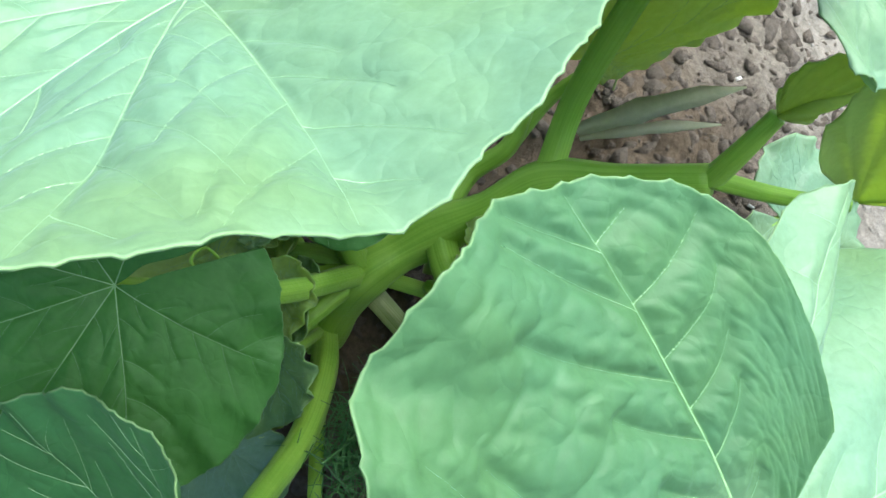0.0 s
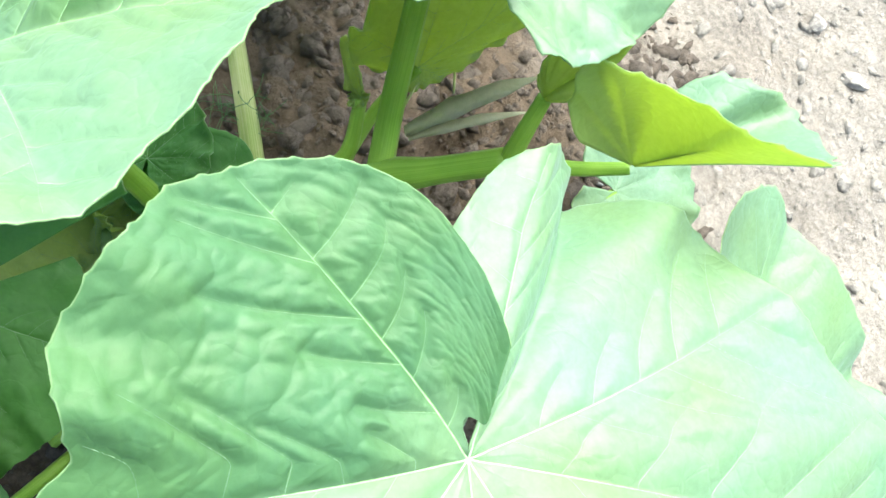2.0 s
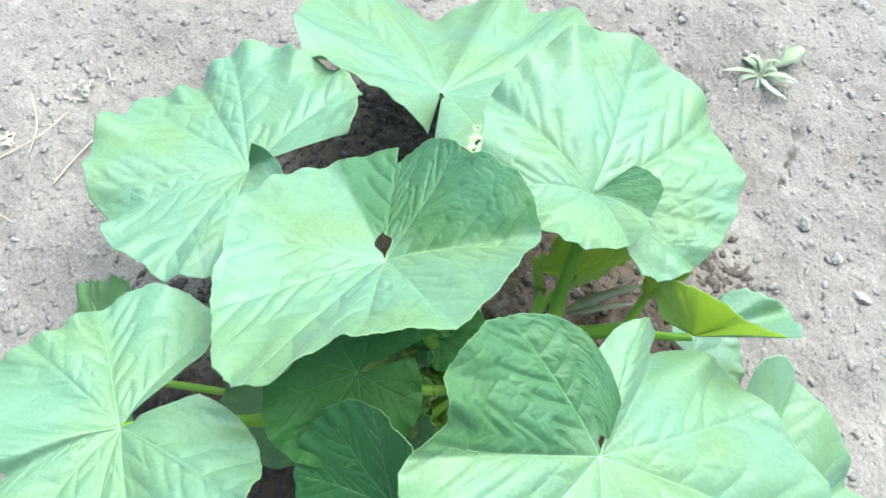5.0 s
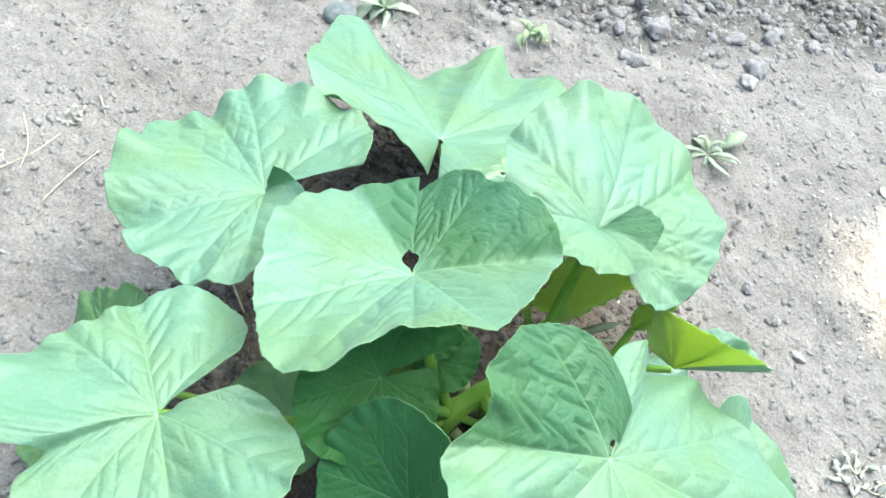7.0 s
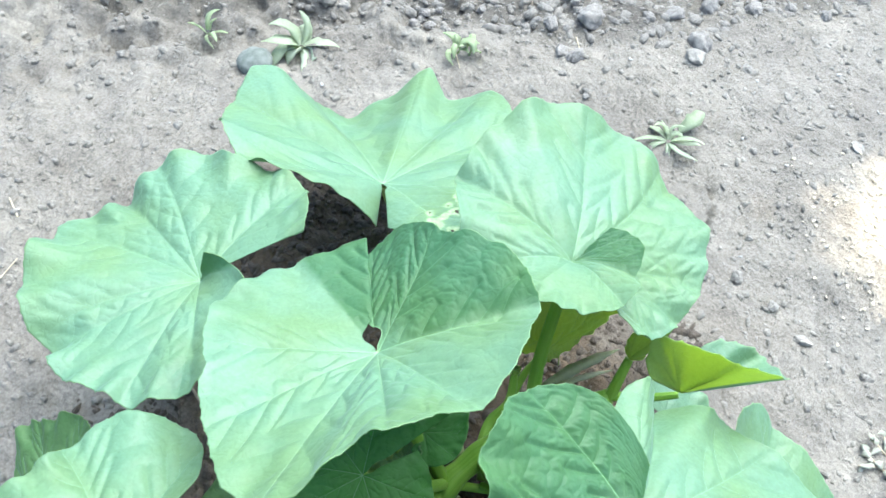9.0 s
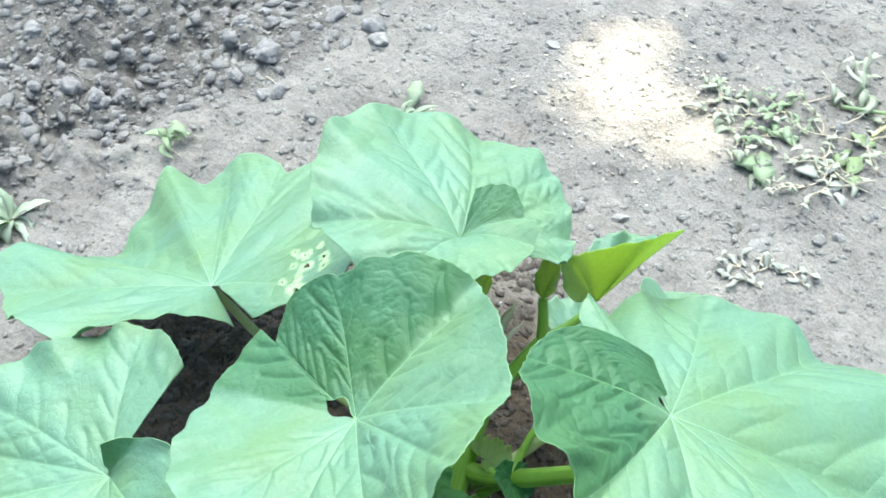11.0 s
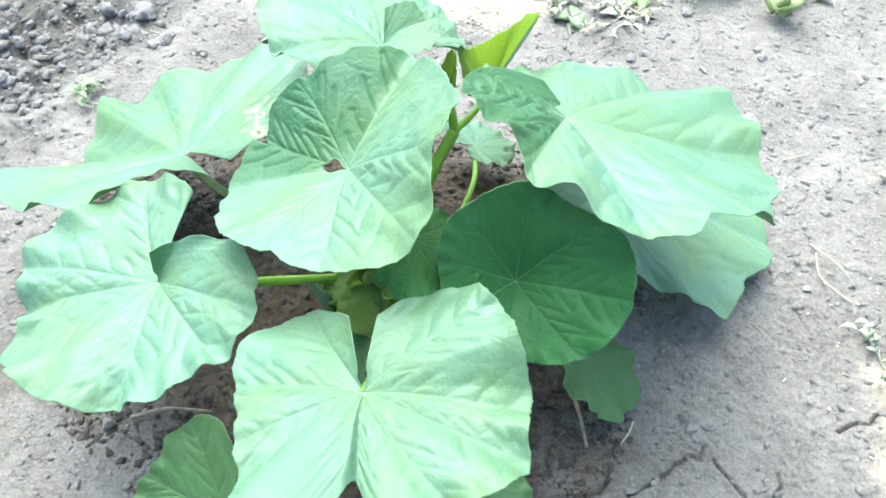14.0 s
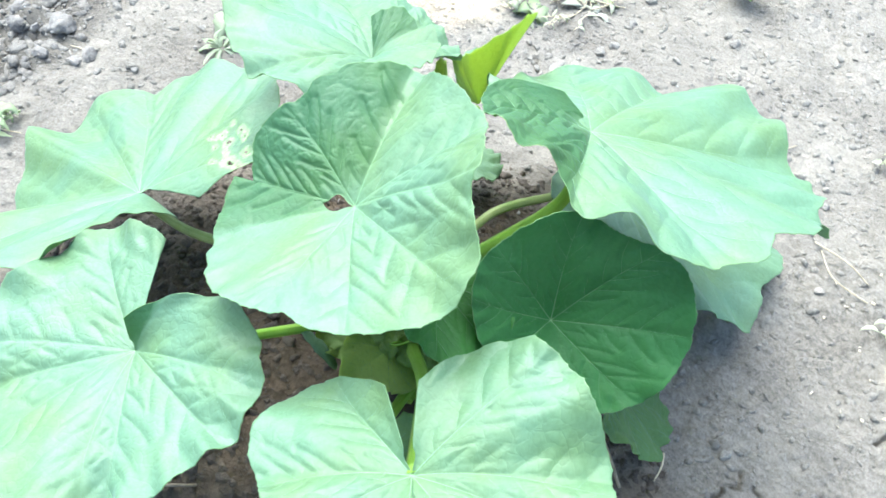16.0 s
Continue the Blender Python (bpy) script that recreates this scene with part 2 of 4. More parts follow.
def tube_data(points, radii, sides=10, ribs=0, rib=0.08, n=24, cap=True):
    """Vertices, faces and uv of a tapered, ribbed tube along a smooth path."""
    p = spline(points, n)
    r = spline(radii, n) if len(radii) > 2 else np.linspace(radii[0], radii[-1], n)
    t = np.gradient(p, axis=0)
    t /= np.linalg.norm(t, axis=1)[:, None] + 1e-12
    ref = np.array([0.31, 0.17, 0.93])
    a = np.cross(t[0], ref)
    a /= np.linalg.norm(a)
    phi = np.linspace(0, 2 * np.pi, sides, endpoint=False)
    verts, uvs, faces = [], [], []
    for i in range(n):
        a = a - t[i] * (a @ t[i])
        a /= np.linalg.norm(a)
        b = np.cross(t[i], a)
        rr = r[i] * (1 + (rib * np.cos(ribs * phi) if ribs else 0 * phi))
        verts.append(p[i] + (np.cos(phi) * rr)[:, None] * a + (np.sin(phi) * rr)[:, None] * b)
        uvs.append(np.stack([phi / (2 * np.pi), np.full(sides, i / n)], 1))
    for i in range(n - 1):
        for j in range(sides):
            k = (j + 1) % sides
            faces.append((i * sides + j, i * sides + k, (i + 1) * sides + k, (i + 1) * sides + j))
    if cap:
        faces.append(tuple(range(sides - 1, -1, -1)))
        faces.append(tuple((n - 1) * sides + j for j in range(sides)))
    return np.vstack(verts), faces, np.vstack(uvs)


def tube(name, points, radii, mat, parent=None, label="", **kw):
    v, f, uv = tube_data(points, radii, **kw)
    return mesh_part(name, v, f, mat, parent, label, uv)


# ---- ground ----
def mound(x, y):
    return 0.075 * np.exp(-(((x - 0.02) / 0.25) ** 2 + ((y - 0.05) / 0.24) ** 2))


def crack_lines():
    """Drying cracks: crooked lines in the bare soil beside the plant, from a start through a heading and length."""
    rng = random.Random(11)
    starts = [(-0.159, -0.324, -36, 0.125), (-0.055, -0.47, -160, 0.07), (0.028, -0.521, -55, 0.07), (-0.2, -0.246, -40, 0.06), (-0.07, -0.4, -118, 0.05), (0.47, -0.01, 15, 0.06), (0.35, 0.27, 60, 0.1)]
    lines = []
    for x, y, a, length in starts:
        pts, walked = [(x, y)], 0.0
        while walked < length:
            step = rng.uniform(0.008, 0.02)
            ang = radians(a + rng.uniform(-38, 38))
            x, y = x + step * math.cos(ang), y + step * math.sin(ang)
            pts.append((x, y))
            walked += step
        lines.append(np.array(pts))
    return lines


CRACKS = crack_lines()


def crack_depth(x, y):
    out = np.zeros(x.shape)
    for pts in CRACKS:
        box = (x > pts[:, 0].min() - 0.03) & (x < pts[:, 0].max() + 0.03) & (y > pts[:, 1].min() - 0.03) & (y < pts[:, 1].max() + 0.03)
        if not box.any():
            continue
        bx, by = x[box], y[box]
        d = np.full(bx.shape, 9.0)
        for (x0, y0), (x1, y1) in zip(pts[:-1], pts[1:]):
            dx, dy = x1 - x0, y1 - y0
            q = np.clip(((bx - x0) * dx + (by - y0) * dy) / (dx * dx + dy * dy), 0, 1)
            d = np.minimum(d, np.hypot(bx - x0 - q * dx, by - y0 - q * dy))
        out[box] = np.maximum(out[box], 0.018 * np.exp(-(d / 0.0013) ** 2))
    return out


def soil_height(x, y):
    x, y = np.asarray(x, float), np.asarray(y, float)
    near = np.exp(-((x / 3.0) ** 2 + (y / 3.0) ** 2))
    lumps = fbm(x, y, 24.0, 3, 9)
    h = mound(x, y) + near * (0.022 * fbm(x, y, 2.6, 3, 3) + 0.009 * np.maximum(lumps, -0.1) + 0.0045 * fbm(x, y, 70.0, 2, 21, 0.7)) + 0.016 * np.exp(-((x + 0.04) ** 2 + (y - 0.12) ** 2) / 0.11) * np.maximum(fbm(x, y, 34.0, 3, 61, 0.6), -0.25)
    furrow = np.exp(-((y - 0.85 - 0.05 * (x - 0.3)) / 0.16) ** 2) * near
    h = h - 0.03 * np.exp(-((x - 0.086) / 0.028) ** 2 - ((y - 0.074 - 0.3 * (x - 0.086)) / 0.008) ** 2)
    return h - 0.05 * furrow + furrow * 0.05 * fbm(x, y, 26.0, 3, 31)


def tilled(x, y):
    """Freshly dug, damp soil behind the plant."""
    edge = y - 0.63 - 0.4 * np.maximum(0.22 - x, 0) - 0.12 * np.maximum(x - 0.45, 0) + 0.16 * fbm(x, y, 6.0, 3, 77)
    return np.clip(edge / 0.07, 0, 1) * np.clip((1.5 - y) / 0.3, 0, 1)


def damp_shade(x, y):
    """Damp brown soil round the stem, painted darker still as shade under the leaves."""
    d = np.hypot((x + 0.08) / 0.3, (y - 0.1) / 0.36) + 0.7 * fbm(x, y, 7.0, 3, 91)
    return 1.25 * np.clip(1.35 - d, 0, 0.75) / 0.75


def sun_fleck(x, y):
    """Sun flecks on the path, painted as paler, warmer soil colour."""
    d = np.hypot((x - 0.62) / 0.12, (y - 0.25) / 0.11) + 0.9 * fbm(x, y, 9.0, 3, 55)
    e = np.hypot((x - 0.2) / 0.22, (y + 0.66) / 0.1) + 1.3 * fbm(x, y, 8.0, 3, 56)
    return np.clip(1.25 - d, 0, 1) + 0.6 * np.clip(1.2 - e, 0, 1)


def ground_line(lo, hi, fine_lo, fine_hi, coarse, fine):
    line = [lo]
    while line[-1] < hi:
        line.append(line[-1] + (fine if fine_lo <= line[-1] <= fine_hi else coarse))
    step, a, b, left, right = coarse, lo, line[-1], [], []
    while b < 400:
        step *= 1.17
        a, b = a - step, b + step
        left.append(a)
        right.append(b)
    return np.array(left[::-1] + line + right)


def build_ground():
    lx, ly = ground_line(-1.0, 1.1, -0.2, 0.3, 0.0062, 0.0022), ground_line(-0.85, 1.25, -0.66, -0.28, 0.0062, 0.0022)
    gx, gy = np.meshgrid(lx, ly)
    gz = soil_height(gx, gy) - crack_depth(gx, gy)
    n, m = len(lx), len(ly)
    verts = np.stack([gx.ravel(), gy.ravel(), gz.ravel()], 1)
    i = np.arange(n * m).reshape(m, n)
    faces = np.stack([i[:-1, :-1].ravel(), i[:-1, 1:].ravel(), i[1:, 1:].ravel(), i[1:, :-1].ravel()], 1)
    ob = mesh_part("ground", verts, faces.tolist(), SOIL)
    x, y = verts[:, 0], verts[:, 1]
    for kind, values in (("damp", 0.75 * tilled(x, y)), ("damp_shade", np.clip(damp_shade(x, y), 0, 1)), ("sun_fleck", sun_fleck(x, y))):
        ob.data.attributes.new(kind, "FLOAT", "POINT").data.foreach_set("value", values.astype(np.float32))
    return tagged(ob, "dry grey-brown garden soil, crumbly and cracked", "soil", kind="structure")


build_ground()


# ---- the pumpkin plant ----
plant = new("pumpkin_plant")
plant.location = (-0.07, -0.03, 0.06)
tagged(plant, "bushy young pumpkin plant with large pale green leaves in dry soil", "plant")
HOME = Vector(plant.location)


def on_plant(ob):
    ob.parent = plant
    ob.matrix_parent_inverse = Matrix.Translation(-HOME)
    return ob


def leaf_frame(az, normal):
    d = np.array([math.cos(radians(az)), math.sin(radians(az)), 0.0])
    n = np.array(normal, float)
    n /= np.linalg.norm(n)
    e1 = d - n * (d @ n)
    e1 /= np.linalg.norm(e1)
    return e1, np.cross(n, e1), n


class Blade:
    """A lobed cucurbit blade: the rim's reach and lift (cm) are given evenly round from one side of the stalk's notch to the other."""

    def __init__(self, root, normal, az, end, reach, lift, sag=1.25, puff=0.0012, seed=1, throat=0.06, veined=True, pleat=0.006, wave=0.004, notches=(), holes=(), blister=(), veins=(), funnel=0.0, folds=(), steps=()):
        self.root, (self.e1, self.e2, self.n) = np.array(root), leaf_frame(az, normal)
        self.end, self.reach, self.lift = radians(end), np.array(reach) / 100, np.array(lift) / 100
        self.sag, self.puff, self.seed, self.wave, self.throat, self.veined, self.pleat = sag, puff, seed, wave, throat, veined, pleat * float(np.mean(reach)) / 14
        self.funnel, self.folds, self.steps = funnel, folds, steps
        self.notches, self.holes, self.blister = notches, holes, blister
        rng = random.Random(seed)
        self.size = float(np.mean(self.reach))
        spread = (0, 0.235, -0.235, 0.47, -0.47, 0.74, -0.74)
        self.main = list(veins) or [k * self.end + rng.uniform(-0.06, 0.06) for k in spread]
        self.lines = []
        gap = 0.235 * self.end
        for num, a in enumerate(self.main):
            ss = np.linspace(0.0, 0.97, 14)
            bend = rng.uniform(-0.13, 0.13)
            spine = a + bend * ss ** 2
            self.lines.append((spine, ss, 1.0, num))
            for side in (1, -1):
                s0 = rng.uniform(0.1, 0.2)
                while s0 < 0.88:
                    a0 = a + bend * s0 ** 2
                    lean = side * radians(rng.uniform(42, 58))
                    far = min(0.42, 1.25 * s0 * math.sin(gap * 0.5) + 0.1) * rng.uniform(0.85, 1.15)
                    q = np.linspace(0, 1, 8)
                    head = lean * (1 - 0.45 * q)
                    x = s0 * math.cos(a0) + np.concatenate([[0], np.cumsum(np.cos(a0 + head[:-1]) * far / 7)])
                    y = s0 * math.sin(a0) + np.concatenate([[0], np.cumsum(np.sin(a0 + head[:-1]) * far / 7)])
                    sr = np.hypot(x, y)
                    ar = a0 + np.angle(np.exp(1j * (np.arctan2(y, x) - a0)))
                    keep = sr < 0.97
                    if keep.sum() > 2:
                        self.lines.append((ar[keep], sr[keep], 0.4, num))
                    s0 += rng.uniform(0.13, 0.19)

    def at(self, th, s, puffed=True):
        th, s = np.asarray(th, float), np.asarray(s, float)
        u = (th + self.end) / (2 * self.end) * 12
        rho, z = self.sample(self.reach, u), self.sample(self.lift, u)
        saw = (th * 13.4 + 0.5 * np.sin(th * 5 + self.seed)) % 1.0
        teeth = 1 + 0.010 * np.sin(th * 23 + self.seed) * (np.sin(th * 9 + 2 * self.seed) + 0.3) + 0.009 * np.maximum(0, 1 - np.abs(saw - 0.5) * 5)
        for where, deep, width, fold in self.notches:
            cut = np.exp(-np.abs((th - where) / width) ** 1.5)
            rho, z = rho * (1 - deep * cut), z - fold * np.exp(-((th - where) / (2.2 * width)) ** 2)
        rim = np.clip((s - 0.72) / 0.28, 0, 1)
        r = rho * s * (1 + (teeth - 1) * rim ** 5)
        h = z * s ** self.sag - self.funnel * np.exp(-(s / 0.2) ** 1.2)
        fit = np.clip(rho / self.size, 0.15, 1.1) ** 1.5
        h = h + fit * self.wave * rim * (np.sin(th * 9 + self.seed * 1.7) * np.sin(th * 4 + self.seed) + 0.6 * np.sin(th * 19 + 2 * np.sin(th * 3 + self.seed)))
        wob = fbm(np.cos(th) * s * 6 + self.seed, np.sin(th) * s * 6, 1.0, 2, self.seed)
        h = h + 0.003 * fit * wob * s
        apart = np.min([np.abs(th - m) for m in self.main], axis=0)
        h = h + fit * self.pleat * s ** 1.6 * (0.45 - np.exp(-(apart / 0.19) ** 1.05)) * (1 + 0.6 * np.sin(th * 3 + self.seed))
        for where, width, deep in self.folds:
            h = h + deep * s ** 1.2 * np.maximum(0, 1 - np.abs(th - where) / width) ** 1.4
        for where, width, deep in self.steps:
            far = th - where
            h = h + deep * s * np.exp(-np.abs(far) / width) * 0.5 * (1 - np.tanh(far / 0.025))
        if puffed:
            h = h + fit * self.pillow(th, s, r)
        return self.root + (np.cos(th) * r)[..., None] * self.e1 + (np.sin(th) * r)[..., None] * self.e2 + h[..., None] * self.n

    @staticmethod
    def sample(c, u):
        ext = np.concatenate([[2 * c[0] - c[1]], c, [2 * c[-1] - c[-2]]])
        i = np.clip(u.astype(int), 0, len(c) - 2)
        f = u - i
        p0, p1, p2, p3 = ext[i], ext[i + 1], ext[i + 2], ext[i + 3]
        return p1 + 0.5 * f * (p2 - p0) + f * f * (p0 - 2.5 * p1 + 2 * p2 - 0.5 * p3) + f ** 3 * (1.5 * (p1 - p2) + 0.5 * (p3 - p0))

    def pillow(self, th, s, r):
        """The blade swells between the veins."""
        x, y = (s * np.cos(th)).ravel(), (s * np.sin(th)).ravel()
        near, trough = np.full(x.shape, 9.0), np.zeros(x.shape)
        for a, ss, w, _ in self.lines:
            mine = np.full(x.shape, 9.0)
            px, py = ss * np.cos(a), ss * np.sin(a)
            for k in range(len(ss) - 1):
                dx, dy = px[k + 1] - px[k], py[k + 1] - py[k]
                q = np.clip(((x - px[k]) * dx + (y - py[k]) * dy) / (dx * dx + dy * dy + 1e-12), 0, 1)
                mine = np.minimum(mine, np.hypot(x - px[k] - q * dx, y - py[k] - q * dy))
            near = np.minimum(near, mine)
            trough = np.maximum(trough, (1.0 if w == 1 else 0.62) * np.exp(-(mine / 0.02) ** 1.2))
        near, trough = near.reshape(s.shape), trough.reshape(s.shape)
        amp = np.full(s.shape, 0.7)
        for a0, a1, k in self.blister:
            amp = amp + k * np.clip((th - a0) / 0.25, 0, 1) * np.clip((a1 - th) / 0.25, 0, 1)
        swell = fbm(x * 3 + 4 * self.seed, y * 3, 1.0, 2, self.seed + 8).reshape(s.shape)
        bent = 0.5 * fbm(x * 5, y * 5, 1.0, 2, self.seed + 2)
        wrinkle = blisters(x * 10.5 + bent + 40, y * 10.5 - bent + 40 + self.seed, self.seed + 5).reshape(s.shape) + 0.55 * blisters(x * 19 + 60, y * 21 + 60, self.seed + 9).reshape(s.shape)
        return self.puff * (-0.62 * trough + (0.45 + 0.3 * amp) * np.tanh(near / 0.034) * (1.1 + 1.2 * swell) + np.maximum(amp - 0.45, 0) * 0.58 * wrinkle * np.clip(near / 0.03, 0, 1)) * np.clip(s * 4, 0, 1)

    def build(self, name, mat, label, rings=92, spokes=380, thick=0.0006):
        u = np.linspace(-1, 1, spokes)
        s = np.concatenate([[0.001], np.linspace(0.03, 1.0, rings - 1) ** 0.85])
        U, S = np.meshgrid(u, s)
        T = U * self.end * (1 - self.throat * np.exp(-((S - 0.12) / 0.1) ** 2))
        top = self.at(T, S)
        self.grid, self.rings_s = top, s
        e = np.gradient(top, axis=1)
        g = np.gradient(top, axis=0)
        nn = np.cross(g, e)
        nn /= np.linalg.norm(nn, axis=2)[..., None] + 1e-12
        self.normals = nn
        low = top - nn * thick
        m = rings * spokes
        verts = np.vstack([top.reshape(-1, 3), low.reshape(-1, 3)])
        uv = np.stack([(T / (2 * math.pi) + 0.5).ravel(), S.ravel()], 1)
        i = np.arange(m).reshape(rings, spokes)
        q = np.stack([i[:-1, :-1], i[1:, :-1], i[1:, 1:], i[:-1, 1:]], -1).reshape(-1, 4)
        loop = np.concatenate([x[:-1] for x in (i[0, :], i[:, -1], i[-1, ::-1], i[::-1, 0])])
        nxt = np.roll(loop, -1)
        side = np.stack([loop, nxt, nxt + m, loop + m], 1)
        faces = np.vstack([q, q[:, ::-1] + m, side]).tolist()
        torn = np.zeros(2 * m)
        for where, far, size in self.holes:
            mid = self.at(np.array([where]), np.array([far]))[0]
            ragged = size * (1 + 1.1 * fbm(verts[:, 0], verts[:, 1], 130.0, 2, 4))
            torn = np.maximum(torn, 2.2 - np.linalg.norm(verts - mid, axis=1) / ragged)
        if self.holes:
            faces = [f for f in faces if min(torn[list(f)]) < 1.2]
        # blister ranges also mark the lobes whose colour is darkened as shade
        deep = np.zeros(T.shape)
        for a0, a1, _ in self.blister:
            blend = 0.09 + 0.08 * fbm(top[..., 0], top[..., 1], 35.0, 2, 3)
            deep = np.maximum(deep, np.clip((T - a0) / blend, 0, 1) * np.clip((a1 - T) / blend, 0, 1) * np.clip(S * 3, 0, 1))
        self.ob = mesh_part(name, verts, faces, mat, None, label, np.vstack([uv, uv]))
        self.ob.data.attributes.new("lobe_shade", "FLOAT", "POINT").data.foreach_set("value", np.tile(deep.ravel(), 2).astype(np.float32))
        if self.holes:
            self.ob.data.materials.append(WITHERED)
            for f in self.ob.data.polygons:
                if torn[list(f.vertices)].mean() > 0.25:
                    f.material_index = 1
        on_plant(self.ob)
        if self.veined:
            for k in range(len(self.main)):
                self.vein([ln for ln in self.lines if ln[3] == k])
        return self.ob

    def on_grid(self, a, s, arr):
        rings, spokes = arr.shape[:2]
        end = self.end * (1 - self.throat * np.exp(-((s - 0.12) / 0.1) ** 2))
        fu = np.clip((a / end + 1) / 2 * (spokes - 1), 0, spokes - 1.001)
        fs = np.clip(np.interp(s, self.rings_s, np.arange(rings)), 0, rings - 1.001)
        i, j = fs.astype(int), fu.astype(int)
        p, q = (fs - i)[:, None], (fu - j)[:, None]
        return (arr[i, j] * (1 - p) + arr[i + 1, j] * p) * (1 - q) + (arr[i, j + 1] * (1 - p) + arr[i + 1, j + 1] * p) * q

    def vein(self, lines):
        """One main vein with its branches, a low rounded ridge on the blade's upper side."""
        verts, faces = [], []
        first = self.main[lines[0][3]]
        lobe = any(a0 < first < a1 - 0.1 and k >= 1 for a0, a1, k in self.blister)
        dark = lobe or self.ob.data.materials[0] in (LEAF_DEEP_SHADE, LEAF_SHADE)
        for a, ss, w, _ in lines:
            n = len(ss) * 4
            f = np.linspace(0, len(ss) - 1, n)
            a, ss = np.interp(f, np.arange(len(ss)), a), np.interp(f, np.arange(len(ss)), ss)
            wide = (0.00046 if w == 1 else 0.00009) * self.size / 0.14 * (1.25 if dark and not lobe else 1.0)
            t = (np.linspace(1, 0.16, n) ** 1.6 * wide)[:, None]
            c, up = self.on_grid(a, ss, self.grid), self.on_grid(a, ss, self.normals)
            along = np.gradient(c, axis=0)
            side = np.cross(up, along)
            side /= np.linalg.norm(side, axis=1)[:, None] + 1e-9
            base = len(verts) * 4
            rows = np.stack([c - side * t - up * 0.0002, c - side * t * 0.5 + up * (t * 0.35 + 0.00012),
                             c + side * t * 0.5 + up * (t * 0.35 + 0.00012), c + side * t - up * 0.0002], 1)
            verts.extend(rows)
            for k in range(n - 1):
                o = base + k * 4
                for j in range(3):
                    faces.append((o + j, o + j + 1, o + j + 5, o + j + 4))
        ob = mesh_part("vein", np.array(verts).reshape(-1, 3), faces, VEIN_DARK if dark else VEIN)
        ob.parent = self.ob
        return ob


def petiole(root, mid, tip, r0, r1, mat=None, label="", ribs=6):
    pts = [root, *mid, (tip[0], tip[1], tip[2] - 0.005)]
    ob = tube("petiole", pts, (r0, r1), mat or STEM, None, label, sides=18, ribs=ribs, rib=0.09, n=30)
    return on_plant(ob)


CROWN = (-0.072, -0.033, 0.06)
NODE_LOW, NODE_MID, NODE_TOP, NODE_SIDE = (-0.054, -0.012, 0.109), (-0.017, 0.007, 0.122), (0.033, 0.024, 0.154), (0.096, 0.010, 0.205)
on_plant(tube("stem", [(-0.085, -0.04, 0.02), (-0.08, -0.036, 0.045), CROWN, (-0.064, -0.023, 0.085), NODE_LOW, (-0.036, -0.002, 0.116), NODE_MID, (0.006, 0.014, 0.137), NODE_TOP, (0.062, 0.018, 0.178), NODE_SIDE],
              (0.0125, 0.0125, 0.0135, 0.0115, 0.0138, 0.0112, 0.0132, 0.0095, 0.0112, 0.0074, 0.0072),
              STEM, None, "thick ribbed green main stem", sides=22, ribs=5, rib=0.06, n=90))

Blade((-0.1238, 0.0304, 0.339), (-0.219, 0.471, 0.855), -88, 186,
      (11.8, 12.2, 12.8, 12.5, 14.4, 17.3, 15.1, 13.5, 13.0, 12.7, 9.6, 10.6, 9.4),
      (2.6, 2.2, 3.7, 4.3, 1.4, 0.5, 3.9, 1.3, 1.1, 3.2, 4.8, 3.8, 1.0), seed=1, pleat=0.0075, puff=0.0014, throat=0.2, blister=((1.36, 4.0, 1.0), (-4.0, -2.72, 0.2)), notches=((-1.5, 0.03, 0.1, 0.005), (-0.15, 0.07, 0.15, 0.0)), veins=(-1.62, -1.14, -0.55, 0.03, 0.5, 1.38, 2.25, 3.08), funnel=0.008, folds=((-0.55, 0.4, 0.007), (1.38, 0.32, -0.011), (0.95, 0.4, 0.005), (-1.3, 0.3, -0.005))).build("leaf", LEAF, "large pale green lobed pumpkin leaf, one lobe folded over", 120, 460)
petiole(NODE_LOW, [(-0.09, 0.02, 0.2)], (-0.122, 0.0266, 0.3322), 0.007, 0.0045)
Blade((0.0558, 0.0775, 0.3548), (0.344, 0.009, 0.939), 162, 230,
      (8.1, 10.7, 14.1, 16.2, 15.6, 12.8, 10.2, 8.2, 7.2, 6.2, 4.6, 4.0, 2.6),
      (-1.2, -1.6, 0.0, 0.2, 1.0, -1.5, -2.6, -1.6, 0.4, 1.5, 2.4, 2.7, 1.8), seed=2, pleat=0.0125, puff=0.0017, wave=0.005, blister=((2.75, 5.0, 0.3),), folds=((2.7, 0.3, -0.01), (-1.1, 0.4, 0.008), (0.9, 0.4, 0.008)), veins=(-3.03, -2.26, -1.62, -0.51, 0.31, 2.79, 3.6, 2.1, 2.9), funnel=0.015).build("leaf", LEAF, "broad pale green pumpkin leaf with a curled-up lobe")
petiole(NODE_TOP, [(0.045, 0.061, 0.18), (0.056, 0.084, 0.26)], (0.0506, 0.0774, 0.3407), 0.0075, 0.005)
